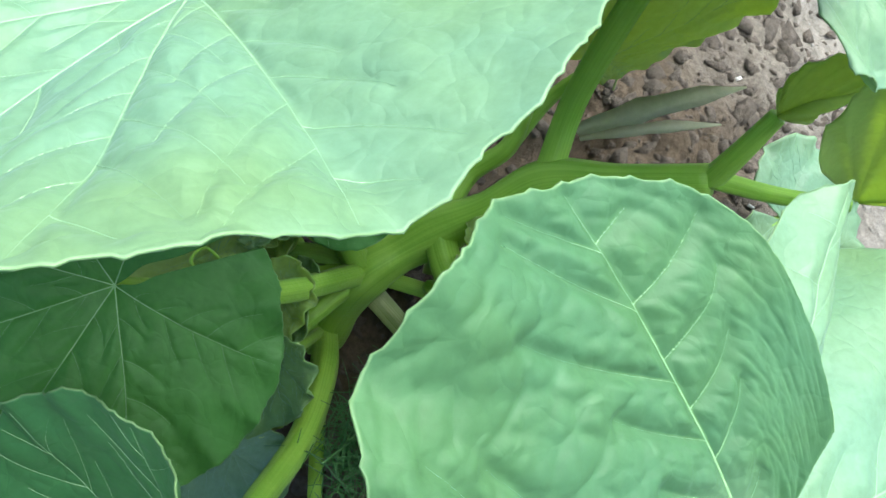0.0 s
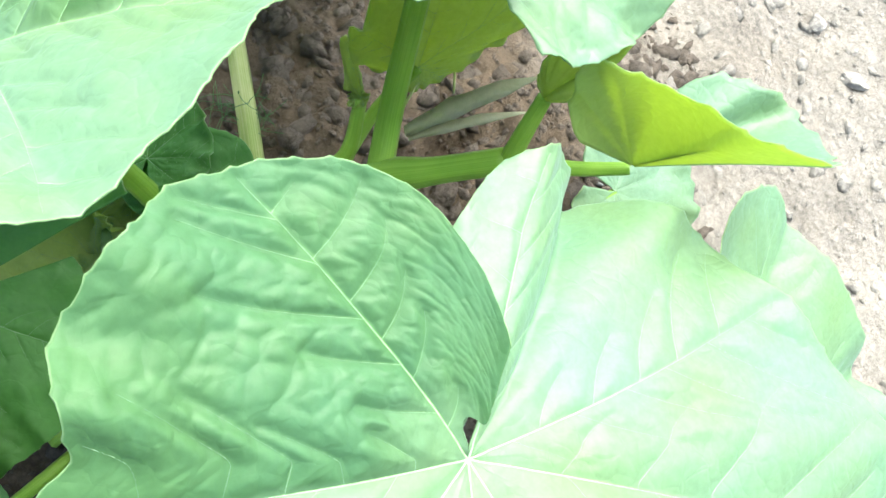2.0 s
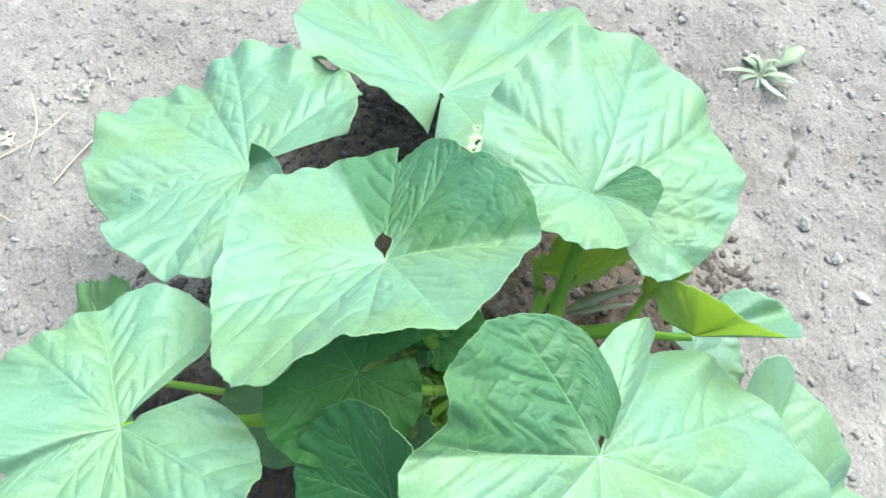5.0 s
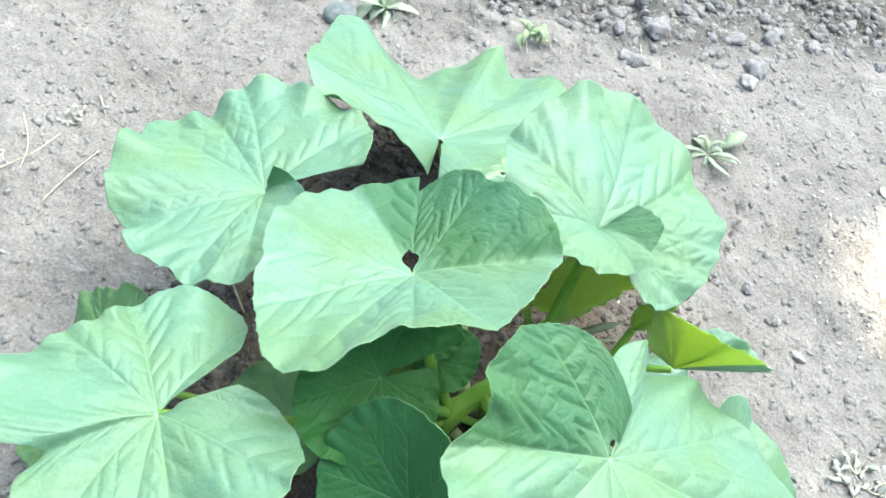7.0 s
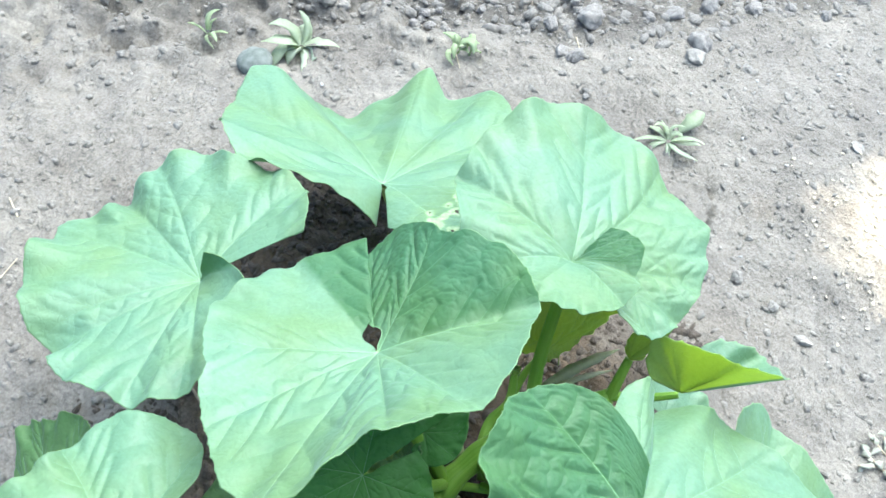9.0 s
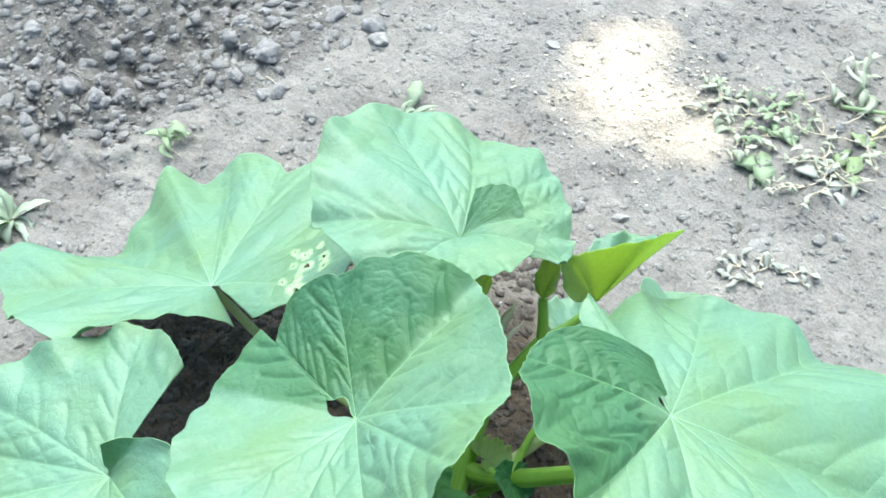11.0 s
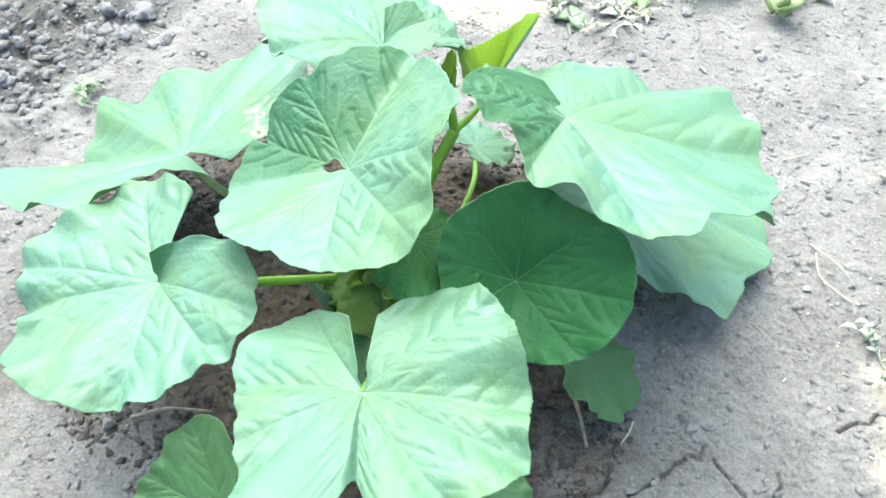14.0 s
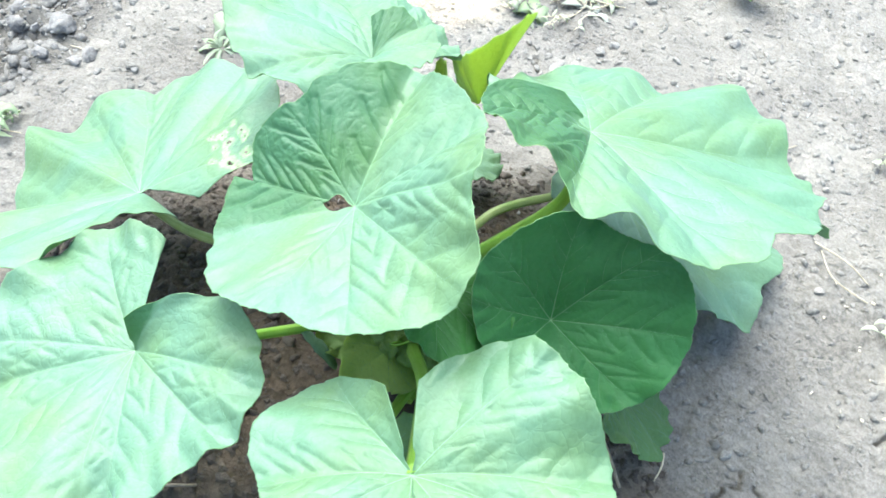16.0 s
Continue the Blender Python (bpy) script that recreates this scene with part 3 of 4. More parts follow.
Blade((-0.2571, 0.1856, 0.2287), (-0.169, 0.279, 0.945), 175, 172,
      (10.4, 13.4, 14.7, 15.9, 16.1, 16.1, 15.8, 14.9, 15.0, 14.6, 11.5, 5.7, 1.4),
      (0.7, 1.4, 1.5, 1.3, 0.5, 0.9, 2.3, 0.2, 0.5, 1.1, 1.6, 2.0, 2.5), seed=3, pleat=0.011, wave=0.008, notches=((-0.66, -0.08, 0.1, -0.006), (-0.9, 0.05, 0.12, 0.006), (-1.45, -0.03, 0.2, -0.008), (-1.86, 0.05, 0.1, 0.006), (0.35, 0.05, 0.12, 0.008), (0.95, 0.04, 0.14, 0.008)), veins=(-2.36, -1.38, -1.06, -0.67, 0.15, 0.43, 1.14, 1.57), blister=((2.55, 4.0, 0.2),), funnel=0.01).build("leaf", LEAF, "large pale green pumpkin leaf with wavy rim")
petiole(NODE_LOW, [(-0.14, 0.08, 0.15)], (-0.2554, 0.1828, 0.2193), 0.006, 0.004)
Blade((-0.329, -0.0966, 0.3208), (-0.081, 0.193, 0.978), 203, 169,
      (6.4, 12.4, 13.2, 10.6, 11.9, 16.2, 11.4, 13.2, 15.4, 14.1, 13.6, 11.6, 6.6),
      (0.8, -2.1, -1.4, 0.1, 0.3, 0.5, 1.2, -0.7, -2.3, -1.0, 1.4, -0.2, 0.7), seed=4, pleat=0.0105, wave=0.005, notches=((0.05, 0.24, 0.075, 0.014), (1.25, 0.03, 0.08, 0.0), (-0.9, 0.05, 0.1, 0.008), (2.28, -0.05, 0.12, -0.006)), veins=(-2.53, -1.72, -1.15, -0.07, 0.54, 1.07, 1.42, 2.15), funnel=0.012, steps=((0.03, 0.5, 0.017), (2.1, 0.4, -0.006)), folds=((-1.15, 0.3, 0.008), (-1.75, 0.3, -0.008), (0.9, 0.35, 0.009), (1.55, 0.3, -0.007))).build("leaf", LEAF_OLD, "pale green pumpkin leaf cleft at its tip")
petiole(NODE_LOW, [(-0.094, -0.021, 0.12), (-0.129, -0.034, 0.15), (-0.2, -0.066, 0.215)], (-0.3283, -0.0983, 0.312), 0.0085, 0.005)
Blade((0.0369, -0.1429, 0.3464), (0.429, -0.145, 0.892), -85, 190,
      (3.6, 10.4, 13.8, 14.6, 18.5, 20.5, 23.7, 23.8, 24.3, 18.8, 14.7, 11.3, 3.4),
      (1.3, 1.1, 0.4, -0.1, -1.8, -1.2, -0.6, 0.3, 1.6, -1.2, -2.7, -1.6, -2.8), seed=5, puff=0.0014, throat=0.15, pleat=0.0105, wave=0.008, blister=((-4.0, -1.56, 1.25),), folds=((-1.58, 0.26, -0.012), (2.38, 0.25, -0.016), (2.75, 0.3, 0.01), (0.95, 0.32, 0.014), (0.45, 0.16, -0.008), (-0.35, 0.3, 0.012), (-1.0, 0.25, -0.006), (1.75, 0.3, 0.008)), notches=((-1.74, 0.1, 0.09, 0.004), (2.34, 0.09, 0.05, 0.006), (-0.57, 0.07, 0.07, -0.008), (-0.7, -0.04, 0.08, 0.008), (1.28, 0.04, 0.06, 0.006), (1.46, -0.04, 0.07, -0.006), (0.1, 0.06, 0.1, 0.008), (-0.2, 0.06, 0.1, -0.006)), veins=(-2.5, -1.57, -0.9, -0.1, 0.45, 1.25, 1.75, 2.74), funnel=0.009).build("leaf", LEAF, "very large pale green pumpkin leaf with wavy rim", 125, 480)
petiole(NODE_MID, [(-0.01, -0.028, 0.137), (0.01, -0.08, 0.186), (0.026, -0.13, 0.25)], (0.033, -0.1416, 0.3384), 0.009, 0.0055)
Blade((-0.0594, 0.3002, 0.1886), (0.15, 0.45, 0.88), 76, 176,
      (9.0, 15.5, 18.5, 19.5, 20.4, 22.4, 23.1, 22.2, 20.3, 16.4, 10.6, 6.6, 5.0),
      (-1.5, 0.6, 2.5, 3.2, 3.3, 3.1, 1.7, 1.5, 2.0, 1.3, 1.7, -0.5, -3.6), seed=6, pleat=0.0125, wave=0.006,
      notches=((0.74, -0.12, 0.14, -0.012), (0.16, 0.06, 0.1, 0.035), (-0.2, -0.1, 0.07, -0.015), (-0.38, 0.05, 0.08, 0.012), (-0.58, -0.06, 0.12, -0.012), (-0.91, 0.12, 0.1, 0.012)),
      holes=((-2.69, 0.8, 0.005), (-2.56, 0.7, 0.003), (-2.76, 0.95, 0.005), (-2.6, 0.86, 0.0035), (-2.62, 0.62, 0.0025), (-2.3, 0.6, 0.0036), (-2.44, 0.68, 0.0042), (-2.2, 0.52, 0.0028), (-2.47, 0.8, 0.0036), (-2.36, 0.74, 0.0026), (-2.25, 0.68, 0.0022), (-2.42, 0.57, 0.0024)), veins=(-0.89, -0.52, -0.19, 0.34, 0.95, 1.77, -1.9, -2.6), funnel=0.009,
      folds=((0.39, 0.22, -0.014), (0.74, 0.25, 0.012), (1.39, 0.3, 0.01), (-0.2, 0.16, 0.014), (-0.46, 0.2, -0.012), (-1.6, 0.3, -0.012), (-2.2, 0.3, 0.008))).build("leaf", LEAF, "drooping pale green pumpkin leaf with insect damage")
petiole((-0.034, 0.012, 0.1), [(-0.035, 0.066, 0.115), (-0.037, 0.11, 0.122), (-0.042, 0.2, 0.114), (-0.046, 0.255, 0.12), (-0.052, 0.287, 0.148)], (-0.0607, 0.2962, 0.1807), 0.0068, 0.004, STEM_PALE, "pale yellow-green striped leaf stalk")
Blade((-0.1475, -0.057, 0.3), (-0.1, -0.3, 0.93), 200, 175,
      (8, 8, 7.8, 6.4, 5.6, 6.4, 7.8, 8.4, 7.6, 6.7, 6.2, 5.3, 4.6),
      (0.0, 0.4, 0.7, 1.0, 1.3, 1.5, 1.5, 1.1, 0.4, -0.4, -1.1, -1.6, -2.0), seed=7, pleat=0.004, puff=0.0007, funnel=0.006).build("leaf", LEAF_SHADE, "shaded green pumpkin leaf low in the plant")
petiole(NODE_LOW, [(-0.1, -0.04, 0.2)], (-0.1469, -0.0552, 0.2944), 0.006, 0.004)
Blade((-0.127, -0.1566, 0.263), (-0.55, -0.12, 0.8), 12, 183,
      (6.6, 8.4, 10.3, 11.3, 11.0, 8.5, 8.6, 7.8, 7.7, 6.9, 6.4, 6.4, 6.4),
      (0.9, 0.8, 1.8, 3.7, 5.6, 7.2, 7.6, 7.1, 6.6, 6.0, 5.0, 3.4, 1.6), seed=8, pleat=0.008, puff=0.001, funnel=0.012, throat=0.0).build("leaf", LEAF_DEEP_SHADE, "rounded pumpkin leaf, its green darkened for shade")
petiole(CROWN, [(-0.074, -0.06, 0.096), (-0.086, -0.096, 0.128), (-0.11, -0.13, 0.175)], (-0.1204, -0.1552, 0.2534), 0.0078, 0.0048)
Blade((0.1937, -0.1714, 0.1165), (0.45, -0.1, 0.85), -60, 172,
      (7.15, 13.7, 14.3, 15.7, 19.2, 21.1, 23.8, 22.4, 19.9, 16.7, 16.4, 17.4, 9.4),
      (1.9, -0.4, -2.8, -5.3, -7.2, -5.9, -2.9, -0.5, 1.1, 1.8, 3.7, 4.2, 4.6), seed=9, pleat=0.0135, wave=0.005, notches=((-0.79, -0.02, 0.12, 0.006), (-1.0, 0.05, 0.1, 0.0), (-0.5, 0.05, 0.1, -0.006))).build("leaf", LEAF, "pale green pumpkin leaf lying low over the soil")
petiole((-0.02, -0.005, 0.1), [(0.02, -0.016, 0.098), (0.12, -0.04, 0.09), (0.175, -0.11, 0.095)], (0.1937, -0.1714, 0.1165), 0.006, 0.004, STEM_PALE)
petiole(NODE_LOW, [(0.008, -0.026, 0.1), (0.06, -0.018, 0.107), (0.118, -0.01, 0.113)], (0.185, 0.02, 0.102), 0.0045, 0.003)
Blade((-0.4167, 0.0146, 0.1287), (-0.3, 0.1, 0.9), 160, 172,
      (4.235, 8.4, 8.7, 8.0, 9.7, 8.0, 8.6, 9.5, 9.9, 10.0, 9.8, 9.3, 4.7),
      (3.2, 5.4, 5.2, 3.3, 0.7, -2.9, -3.9, -3.9, -3.3, -2.6, -1.7, -0.8, 0.1), seed=10, pleat=0.0108, wave=0.005).build("leaf", LEAF_MID, "smaller green pumpkin leaf near the soil")
petiole(CROWN, [(-0.2, -0.02, 0.1)], (-0.4167, 0.0146, 0.1287), 0.005, 0.0035)

# young leaf folded along its midrib like a boat: one half turned up with the glowing underside out, the other pale
def folded_leaf(base, rim, split, label, rows=22, cols=90, mats=()):
    base, edge = np.array(base), spline(rim, cols)
    u, s = np.meshgrid(np.linspace(0, 1, cols), np.linspace(0.02, 1, rows))
    reach = 1 + 0.035 * np.maximum(0, np.sin(u * 118)) * s ** 4 + 0.028 * np.sin(u * 31 + 2 * np.sin(u * 9)) * s ** 3
    p = base + (edge[None] - base) * (s * reach)[..., None]
    g0, g1 = np.gradient(p, axis=0), np.gradient(p, axis=1)
    n = np.cross(g0, g1)
    n /= np.linalg.norm(n, axis=2)[..., None] + 1e-12
    ribs = np.abs(np.sin(u * 9 * math.pi))
    p = p + n * (0.003 * s * (ribs ** 0.5 - 0.6) + 0.004 * np.sin(math.pi * s) * np.sin(u * 5))[..., None]
    top, low = p.reshape(-1, 3), (p - n * 0.0006).reshape(-1, 3)
    i = np.arange(rows * cols).reshape(rows, cols)
    q = np.stack([i[:-1, :-1], i[1:, :-1], i[1:, 1:], i[:-1, 1:]], -1).reshape(-1, 4)
    loop = np.concatenate([x[:-1] for x in (i[0, :], i[:, -1], i[-1, ::-1], i[::-1, 0])])
    nxt, m = np.roll(loop, -1), rows * cols
    faces = np.vstack([q, q[:, ::-1] + m, np.stack([loop, nxt, nxt + m, loop + m], 1)])
    uv = np.stack([u.ravel(), s.ravel()], 1)
    ob = mesh_part("leaf", np.vstack([top, low]), faces.tolist(), mats[0] if mats else LEAF_YOUNG, None, label, np.vstack([uv, uv]))
    ob.data.materials.append(mats[1] if mats else LEAF)
    slot = (uv[np.array(faces)[:, 0] % m, 0] > split).astype(np.int32)
    ob.data.polygons.foreach_set("material_index", slot)
    return on_plant(ob)


folded_leaf((0.153, -0.006, 0.224), [(0.117, -0.002, 0.258), (0.109, 0.008, 0.285), (0.111, 0.013, 0.312), (0.128, 0.008, 0.306), (0.147, 0.001, 0.304), (0.16, -0.026, 0.325),
             (0.166, -0.045, 0.342), (0.209, -0.044, 0.31), (0.239, -0.018, 0.25), (0.249, 0.013, 0.22), (0.224, 0.024, 0.235), (0.206, 0.035, 0.235), (0.181, 0.03, 0.23)], 0.56,
            "young yellow-green pumpkin leaf folded upward, its underside glowing")
petiole(NODE_SIDE, [(0.125, 0.0, 0.212)], (0.153, -0.006, 0.225), 0.0045, 0.0032)
# hanging leaf behind the tall stalk, seen from below
Blade((0.062, 0.082, 0.17), (0.08, -0.95, 0.22), 0, 172,
      (1.4, 1.4, 1.5, 1.6, 2.0, 2.8, 4.4, 7.2, 10.2, 9.6, 7.4, 5.0, 2.2),
      (0.2, 0.4, 0.5, 0.3, 0.0, -0.4, -0.6, 0.3, 0.9, 0.2, 0.9, 0.6, 0.0), seed=12, puff=0.0012, folds=((1.5, 0.5, -0.008),)).build("leaf", LEAF_YOUNG, "young olive-green pumpkin leaf standing in shade", 30, 130)
petiole((0.019, 0.047, 0.14), [(0.04, 0.07, 0.15)], (0.062, 0.081, 0.176), 0.004, 0.0028)
# small drooping leaf by the bare soil
Blade((-0.078, -0.232, 0.115), (0.25, -0.62, 0.74), -62, 172,
      (4.4, 6.4, 7.6, 7.4, 8.2, 8.6, 10.8, 8.4, 8.4, 7.6, 7.4, 6.0, 4.2),
      (0.2, 0.6, 0.3, -0.3, 0.5, -0.4, -0.8, 0.4, -0.6, -0.3, 0.5, 0.3, 0.0), seed=13, pleat=0.016, wave=0.004,
      notches=((-0.75, 0.07, 0.16, 0.008), (0.6, 0.07, 0.16, 0.01), (-1.5, 0.05, 0.15, -0.006))).build("leaf", LEAF_MID, "small drooping green pumpkin leaf near the soil", 28, 120)
petiole(CROWN, [(-0.08, -0.14, 0.10)], (-0.078, -0.232, 0.115), 0.004, 0.003)
Blade((-0.30, -0.20, 0.13), (-0.2, -0.35, 0.9), -110, 172,
      (4.0, 5.0, 5.6, 5.8, 5.8, 6.2, 6.6, 6.2, 5.8, 5.6, 5.4, 4.6, 3.6),
      (0.4, 0.5, 0.2, -0.3, -0.5, -0.6, -1.0, -0.5, -0.2, 0.2, 0.4, 0.4, 0.2), seed=14).build("leaf", LEAF_MID, "small green pumpkin leaf low beside the soil", 28, 120)
petiole(CROWN, [(-0.18, -0.12, 0.10)], (-0.30, -0.20, 0.13), 0.004, 0.003)


def small_leaf(root, normal, az, size, mat, label, seed, wide=0.8, cup=0.0):
    r = [size * wide * k for k in (0.5, 0.7, 0.85, 0.95, 1.0, 1.1)]
    Blade(root, normal, az, 168, (*r, size, *r[::-1]), tuple(cup * abs(k - 6) / 6 for k in range(13)), seed=seed, puff=0.0008).build("leaf", mat, label, 18, 72)


small_leaf((-0.215, -0.028, 0.128), (-0.1, -0.1, 0.95), 165, 7.4, LEAF_MID, "mid-green pumpkin leaf low under a stalk", 42, 0.9, 0.6)
petiole(CROWN, [(-0.12, -0.04, 0.1)], (-0.215, -0.028, 0.13), 0.0045, 0.003)
small_leaf((-0.075, 0.016, 0.178), (-0.1, -0.25, 0.95), 30, 4.7, LEAF_SHADE, "small rounded young leaf, its green darkened for shade", 21)
small_leaf((-0.085, 0.035, 0.19), (-0.2, -0.1, 0.95), 75, 4.4, LEAF_SHADE, "small rounded young leaf, its green darkened for shade", 22)
petiole(NODE_LOW, [(-0.07, 0.0, 0.15)], (-0.078, 0.018, 0.178), 0.0025, 0.0016)
small_leaf((-0.121, -0.005, 0.132), (0.15, -0.5, 0.8), 150, 7.2, LEAF_YOUNG, "olive-green young leaf with pale veins", 23, 0.7, 0.5)
petiole(NODE_LOW, [(-0.08, -0.004, 0.12)], (-0.121, -0.005, 0.134), 0.006, 0.0035)
small_leaf((-0.0, -0.01, 0.135), (0.3, -0.2, 0.9), -20, 3.0, LEAF_YOUNG, "crumpled yellow-green young leaf at the stem", 24, 0.8, 0.8)
small_leaf((-0.008, -0.044, 0.156), (0.35, -0.35, 0.75), 232, 7.0, LEAF_DEEP_SHADE, "narrow hanging young leaf, its green darkened for shade", 25, 0.34, 1.0)
petiole((-0.02, -0.02, 0.11), [(-0.012, -0.034, 0.13)], (-0.008, -0.044, 0.158), 0.004, 0.0025)
small_leaf((-0.11, -0.06, 0.10), (-0.2, -0.3, 0.9), 215, 4.2, LEAF_YOUNG, "pale yellow-green crumpled young leaf low down", 26, 0.8, 0.9)
small_leaf((-0.12, -0.10, 0.09), (-0.3, -0.2, 0.9), 250, 4.0, LEAF, "pale green young leaf low by the stem", 27, 0.9, 0.4)
small_leaf((-0.075, 0.01, 0.14), (-0.4, 0.1, 0.9), 110, 3.2, LEAF_YOUNG, "yellow-green unfolding young leaf", 28, 0.6, 0.9)
small_leaf((-0.055, 0.02, 0.15), (0.2, 0.2, 0.9), 95, 2.6, LEAF_YOUNG, "yellow-green unfolding young leaf", 29, 0.5, 0.9)
folded_leaf((0.1084, 0.0245, 0.246), [(0.1035, 0.029, 0.255), (0.1044, 0.0327, 0.264), (0.1089, 0.0359, 0.274), (0.1239, 0.0379, 0.281), (0.1407, 0.0343, 0.286), (0.1383, 0.0278, 0.276), (0.1214, 0.021, 0.262), (0.1173, 0.0181, 0.255)], 0.85,
            "small folded green leaf at a side shoot", 14, 50, (LEAF_YOUNG, LEAF_YOUNG))
small_leaf((0.185, 0.02, 0.1), (0.3, -0.2, 0.9), -20, 6.5, LEAF, "grey-green pumpkin leaf low behind a larger one", 31, 0.85, 0.5)
petiole(NODE_SIDE, [(0.101, 0.016, 0.228)], (0.1084, 0.0245, 0.252), 0.0055, 0.0038)
petiole(NODE_LOW, [(-0.11, -0.06, 0.12)], (-0.16, -0.09, 0.1), 0.005, 0.003)
petiole(NODE_MID, [(-0.001, 0.035, 0.125), (0.019, 0.047, 0.14)], (0.029, 0.071, 0.163), 0.0062, 0.0035)
small_leaf((0.029, 0.071, 0.16), (-0.6, -0.5, 0.5), 70, 3.6, LEAF_YOUNG, "slender folded green leaf bud on a stalk", 41, 0.2, 0.5)
petiole(CROWN, [(-0.09, -0.10, 0.09)], (-0.13, -0.19, 0.06), 0.0035, 0.003)
petiole((-0.045, -0.02, 0.08), [(-0.02, -0.048, 0.076), (0.012, -0.081, 0.074)], (0.06, -0.128, 0.07), 0.0066, 0.005, STEM_PALE, "pale dry striped leaf stalk")
small_leaf((-0.105, 0.012, 0.14), (-0.5, -0.3, 0.8), 200, 4.2, LEAF_YOUNG, "yellow-green young leaf with folded rim", 32, 0.75, 1.2)
small_leaf((-0.085, -0.035, 0.145), (-0.6, 0.0, 0.8), 160, 3.8, LEAF_MID, "small green young leaf at the stem", 33, 0.6, 1.0)
small_leaf((-0.125, 0.035, 0.14), (-0.4, 0.3, 0.85), 120, 3.6, LEAF_YOUNG, "yellow-green young leaf with folded rim", 34, 0.7, -0.8)
small_leaf((-0.1, -0.06, 0.16), (-0.6, -0.3, 0.7), 230, 4.4, LEAF_MID, "small green young leaf at the stem", 35, 0.7, 0.8)
petiole(NODE_LOW, [(-0.09, 0.0, 0.125)], (-0.105, 0.012, 0.14), 0.003, 0.002)
petiole(NODE_LOW, [(-0.1, 0.02, 0.12)], (-0.125, 0.035, 0.14), 0.003, 0.002)
petiole(CROWN, [(-0.085, -0.05, 0.12)], (-0.1, -0.06, 0.16), 0.003, 0.002)
petiole((-0.075, -0.038, 0.07), [(-0.095, -0.04, 0.082)], (-0.145, -0.034, 0.09), 0.0065, 0.005)
petiole((-0.075, -0.03, 0.055), [(-0.1, -0.045, 0.085)], (-0.14, -0.055, 0.12), 0.005, 0.0035)
petiole((-0.07, -0.02, 0.07), [(-0.1, 0.03, 0.1)], (-0.12, 0.06, 0.11), 0.004, 0.003)
small_leaf((-0.14, 0.005, 0.11), (-0.3, 0.2, 0.9), 150, 3.0, LEAF, "small pale green young leaf by the stem", 36, 0.5, 0.6)
small_leaf((-0.095, 0.0, 0.16), (-0.5, 0.1, 0.85), 100, 4.6, LEAF_MID, "small green young leaf at the stem", 37, 0.5, 1.0)
small_leaf((-0.1, -0.03, 0.165), (-0.4, -0.1, 0.9), 260, 4.4, LEAF_YOUNG, "yellow-green young leaf with folded rim", 38, 0.55, 0.9)
small_leaf((-0.12, 0.02, 0.15), (-0.5, -0.5, 0.6), 240, 3.8, LEAF_YOUNG, "yellow-green crumpled young leaf at the stem", 39, 0.6, 1.4)
small_leaf((-0.11, 0.0, 0.155), (-0.6, 0.3, 0.6), 180, 3.4, LEAF_YOUNG, "yellow-green crumpled young leaf at the stem", 40, 0.55, -1.0)
small_leaf((-0.118, 0.02, 0.15), (-0.55, 0.1, 0.7), 120, 5.4, LEAF_YOUNG, "olive-green young leaf arched over the crown", 43, 0.62, -1.0)
small_leaf((-0.115, -0.03, 0.145), (-0.6, -0.1, 0.7), 215, 5.0, LEAF_YOUNG, "yellow-green young leaf arched over the crown", 44, 0.5, -0.8)
small_leaf((-0.105, -0.05, 0.11), (-0.7, -0.3, 0.5), 235, 4.4, LEAF_MID, "small green young leaf at the stem", 45, 0.6, 0.8)
petiole(CROWN, [(-0.085, -0.015, 0.11)], (-0.118, 0.02, 0.152), 0.004, 0.0026)
petiole(CROWN, [(-0.09, -0.035, 0.1)], (-0.115, -0.03, 0.147), 0.004, 0.0026)
on_plant(tube("tendril", [(-0.1, -0.02, 0.13), (-0.12, -0.03, 0.16), (-0.135, -0.02, 0.165), (-0.13, -0.01, 0.155), (-0.12, -0.018, 0.15)], (0.0012, 0.0007), STEM, None, "curled green tendril at the stem", sides=6, n=24))


# ---- soil clods, gravel and litter ----
def lump_mesh(name, seed, level, mat, rough=0.5):
    bm = bmesh.new()
    rng = random.Random(seed)
    off = Vector((rng.uniform(0, 50), rng.uniform(0, 50), rng.uniform(0, 50)))
    sx, sy, sz = rng.uniform(0.85, 1.3), rng.uniform(0.75, 1.1), rng.uniform(0.6, 0.9)
    if rough > 0.3:
        for k in range(16):
            p = Vector((rng.gauss(0, 1), rng.gauss(0, 1), rng.gauss(0, 1))).normalized()
            bm.verts.new(p)
        hull = bmesh.ops.convex_hull(bm, input=bm.verts)
        loose = [v for v in bm.verts if not v.link_faces]
        bmesh.ops.delete(bm, geom=loose, context="VERTS")
        bmesh.ops.subdivide_edges(bm, edges=bm.edges[:], cuts=4 if level > 2 else 1, use_grid_fill=True)
        bmesh.ops.smooth_vert(bm, verts=bm.verts, factor=0.5, use_axis_x=True, use_axis_y=True, use_axis_z=True)
    else:
        bmesh.ops.create_icosphere(bm, subdivisions=level, radius=1.0)
    for v in bm.verts:
        c = v.co.copy()
        k = 1 + 0.3 * rough * noise.noise(c * 1.3 + off) + 0.35 * rough * noise.noise(c * 3.6 + off) + 0.25 * rough * noise.noise(c * 8 + off)
        v.co = Vector((c.x * sx, c.y * sy, c.z * sz)) * k
    me = bpy.data.meshes.new(name)
    bm.to_mesh(me)
    bm.free()
    me.materials.append(mat)
    for f in me.polygons:
        f.use_smooth = True
    return me


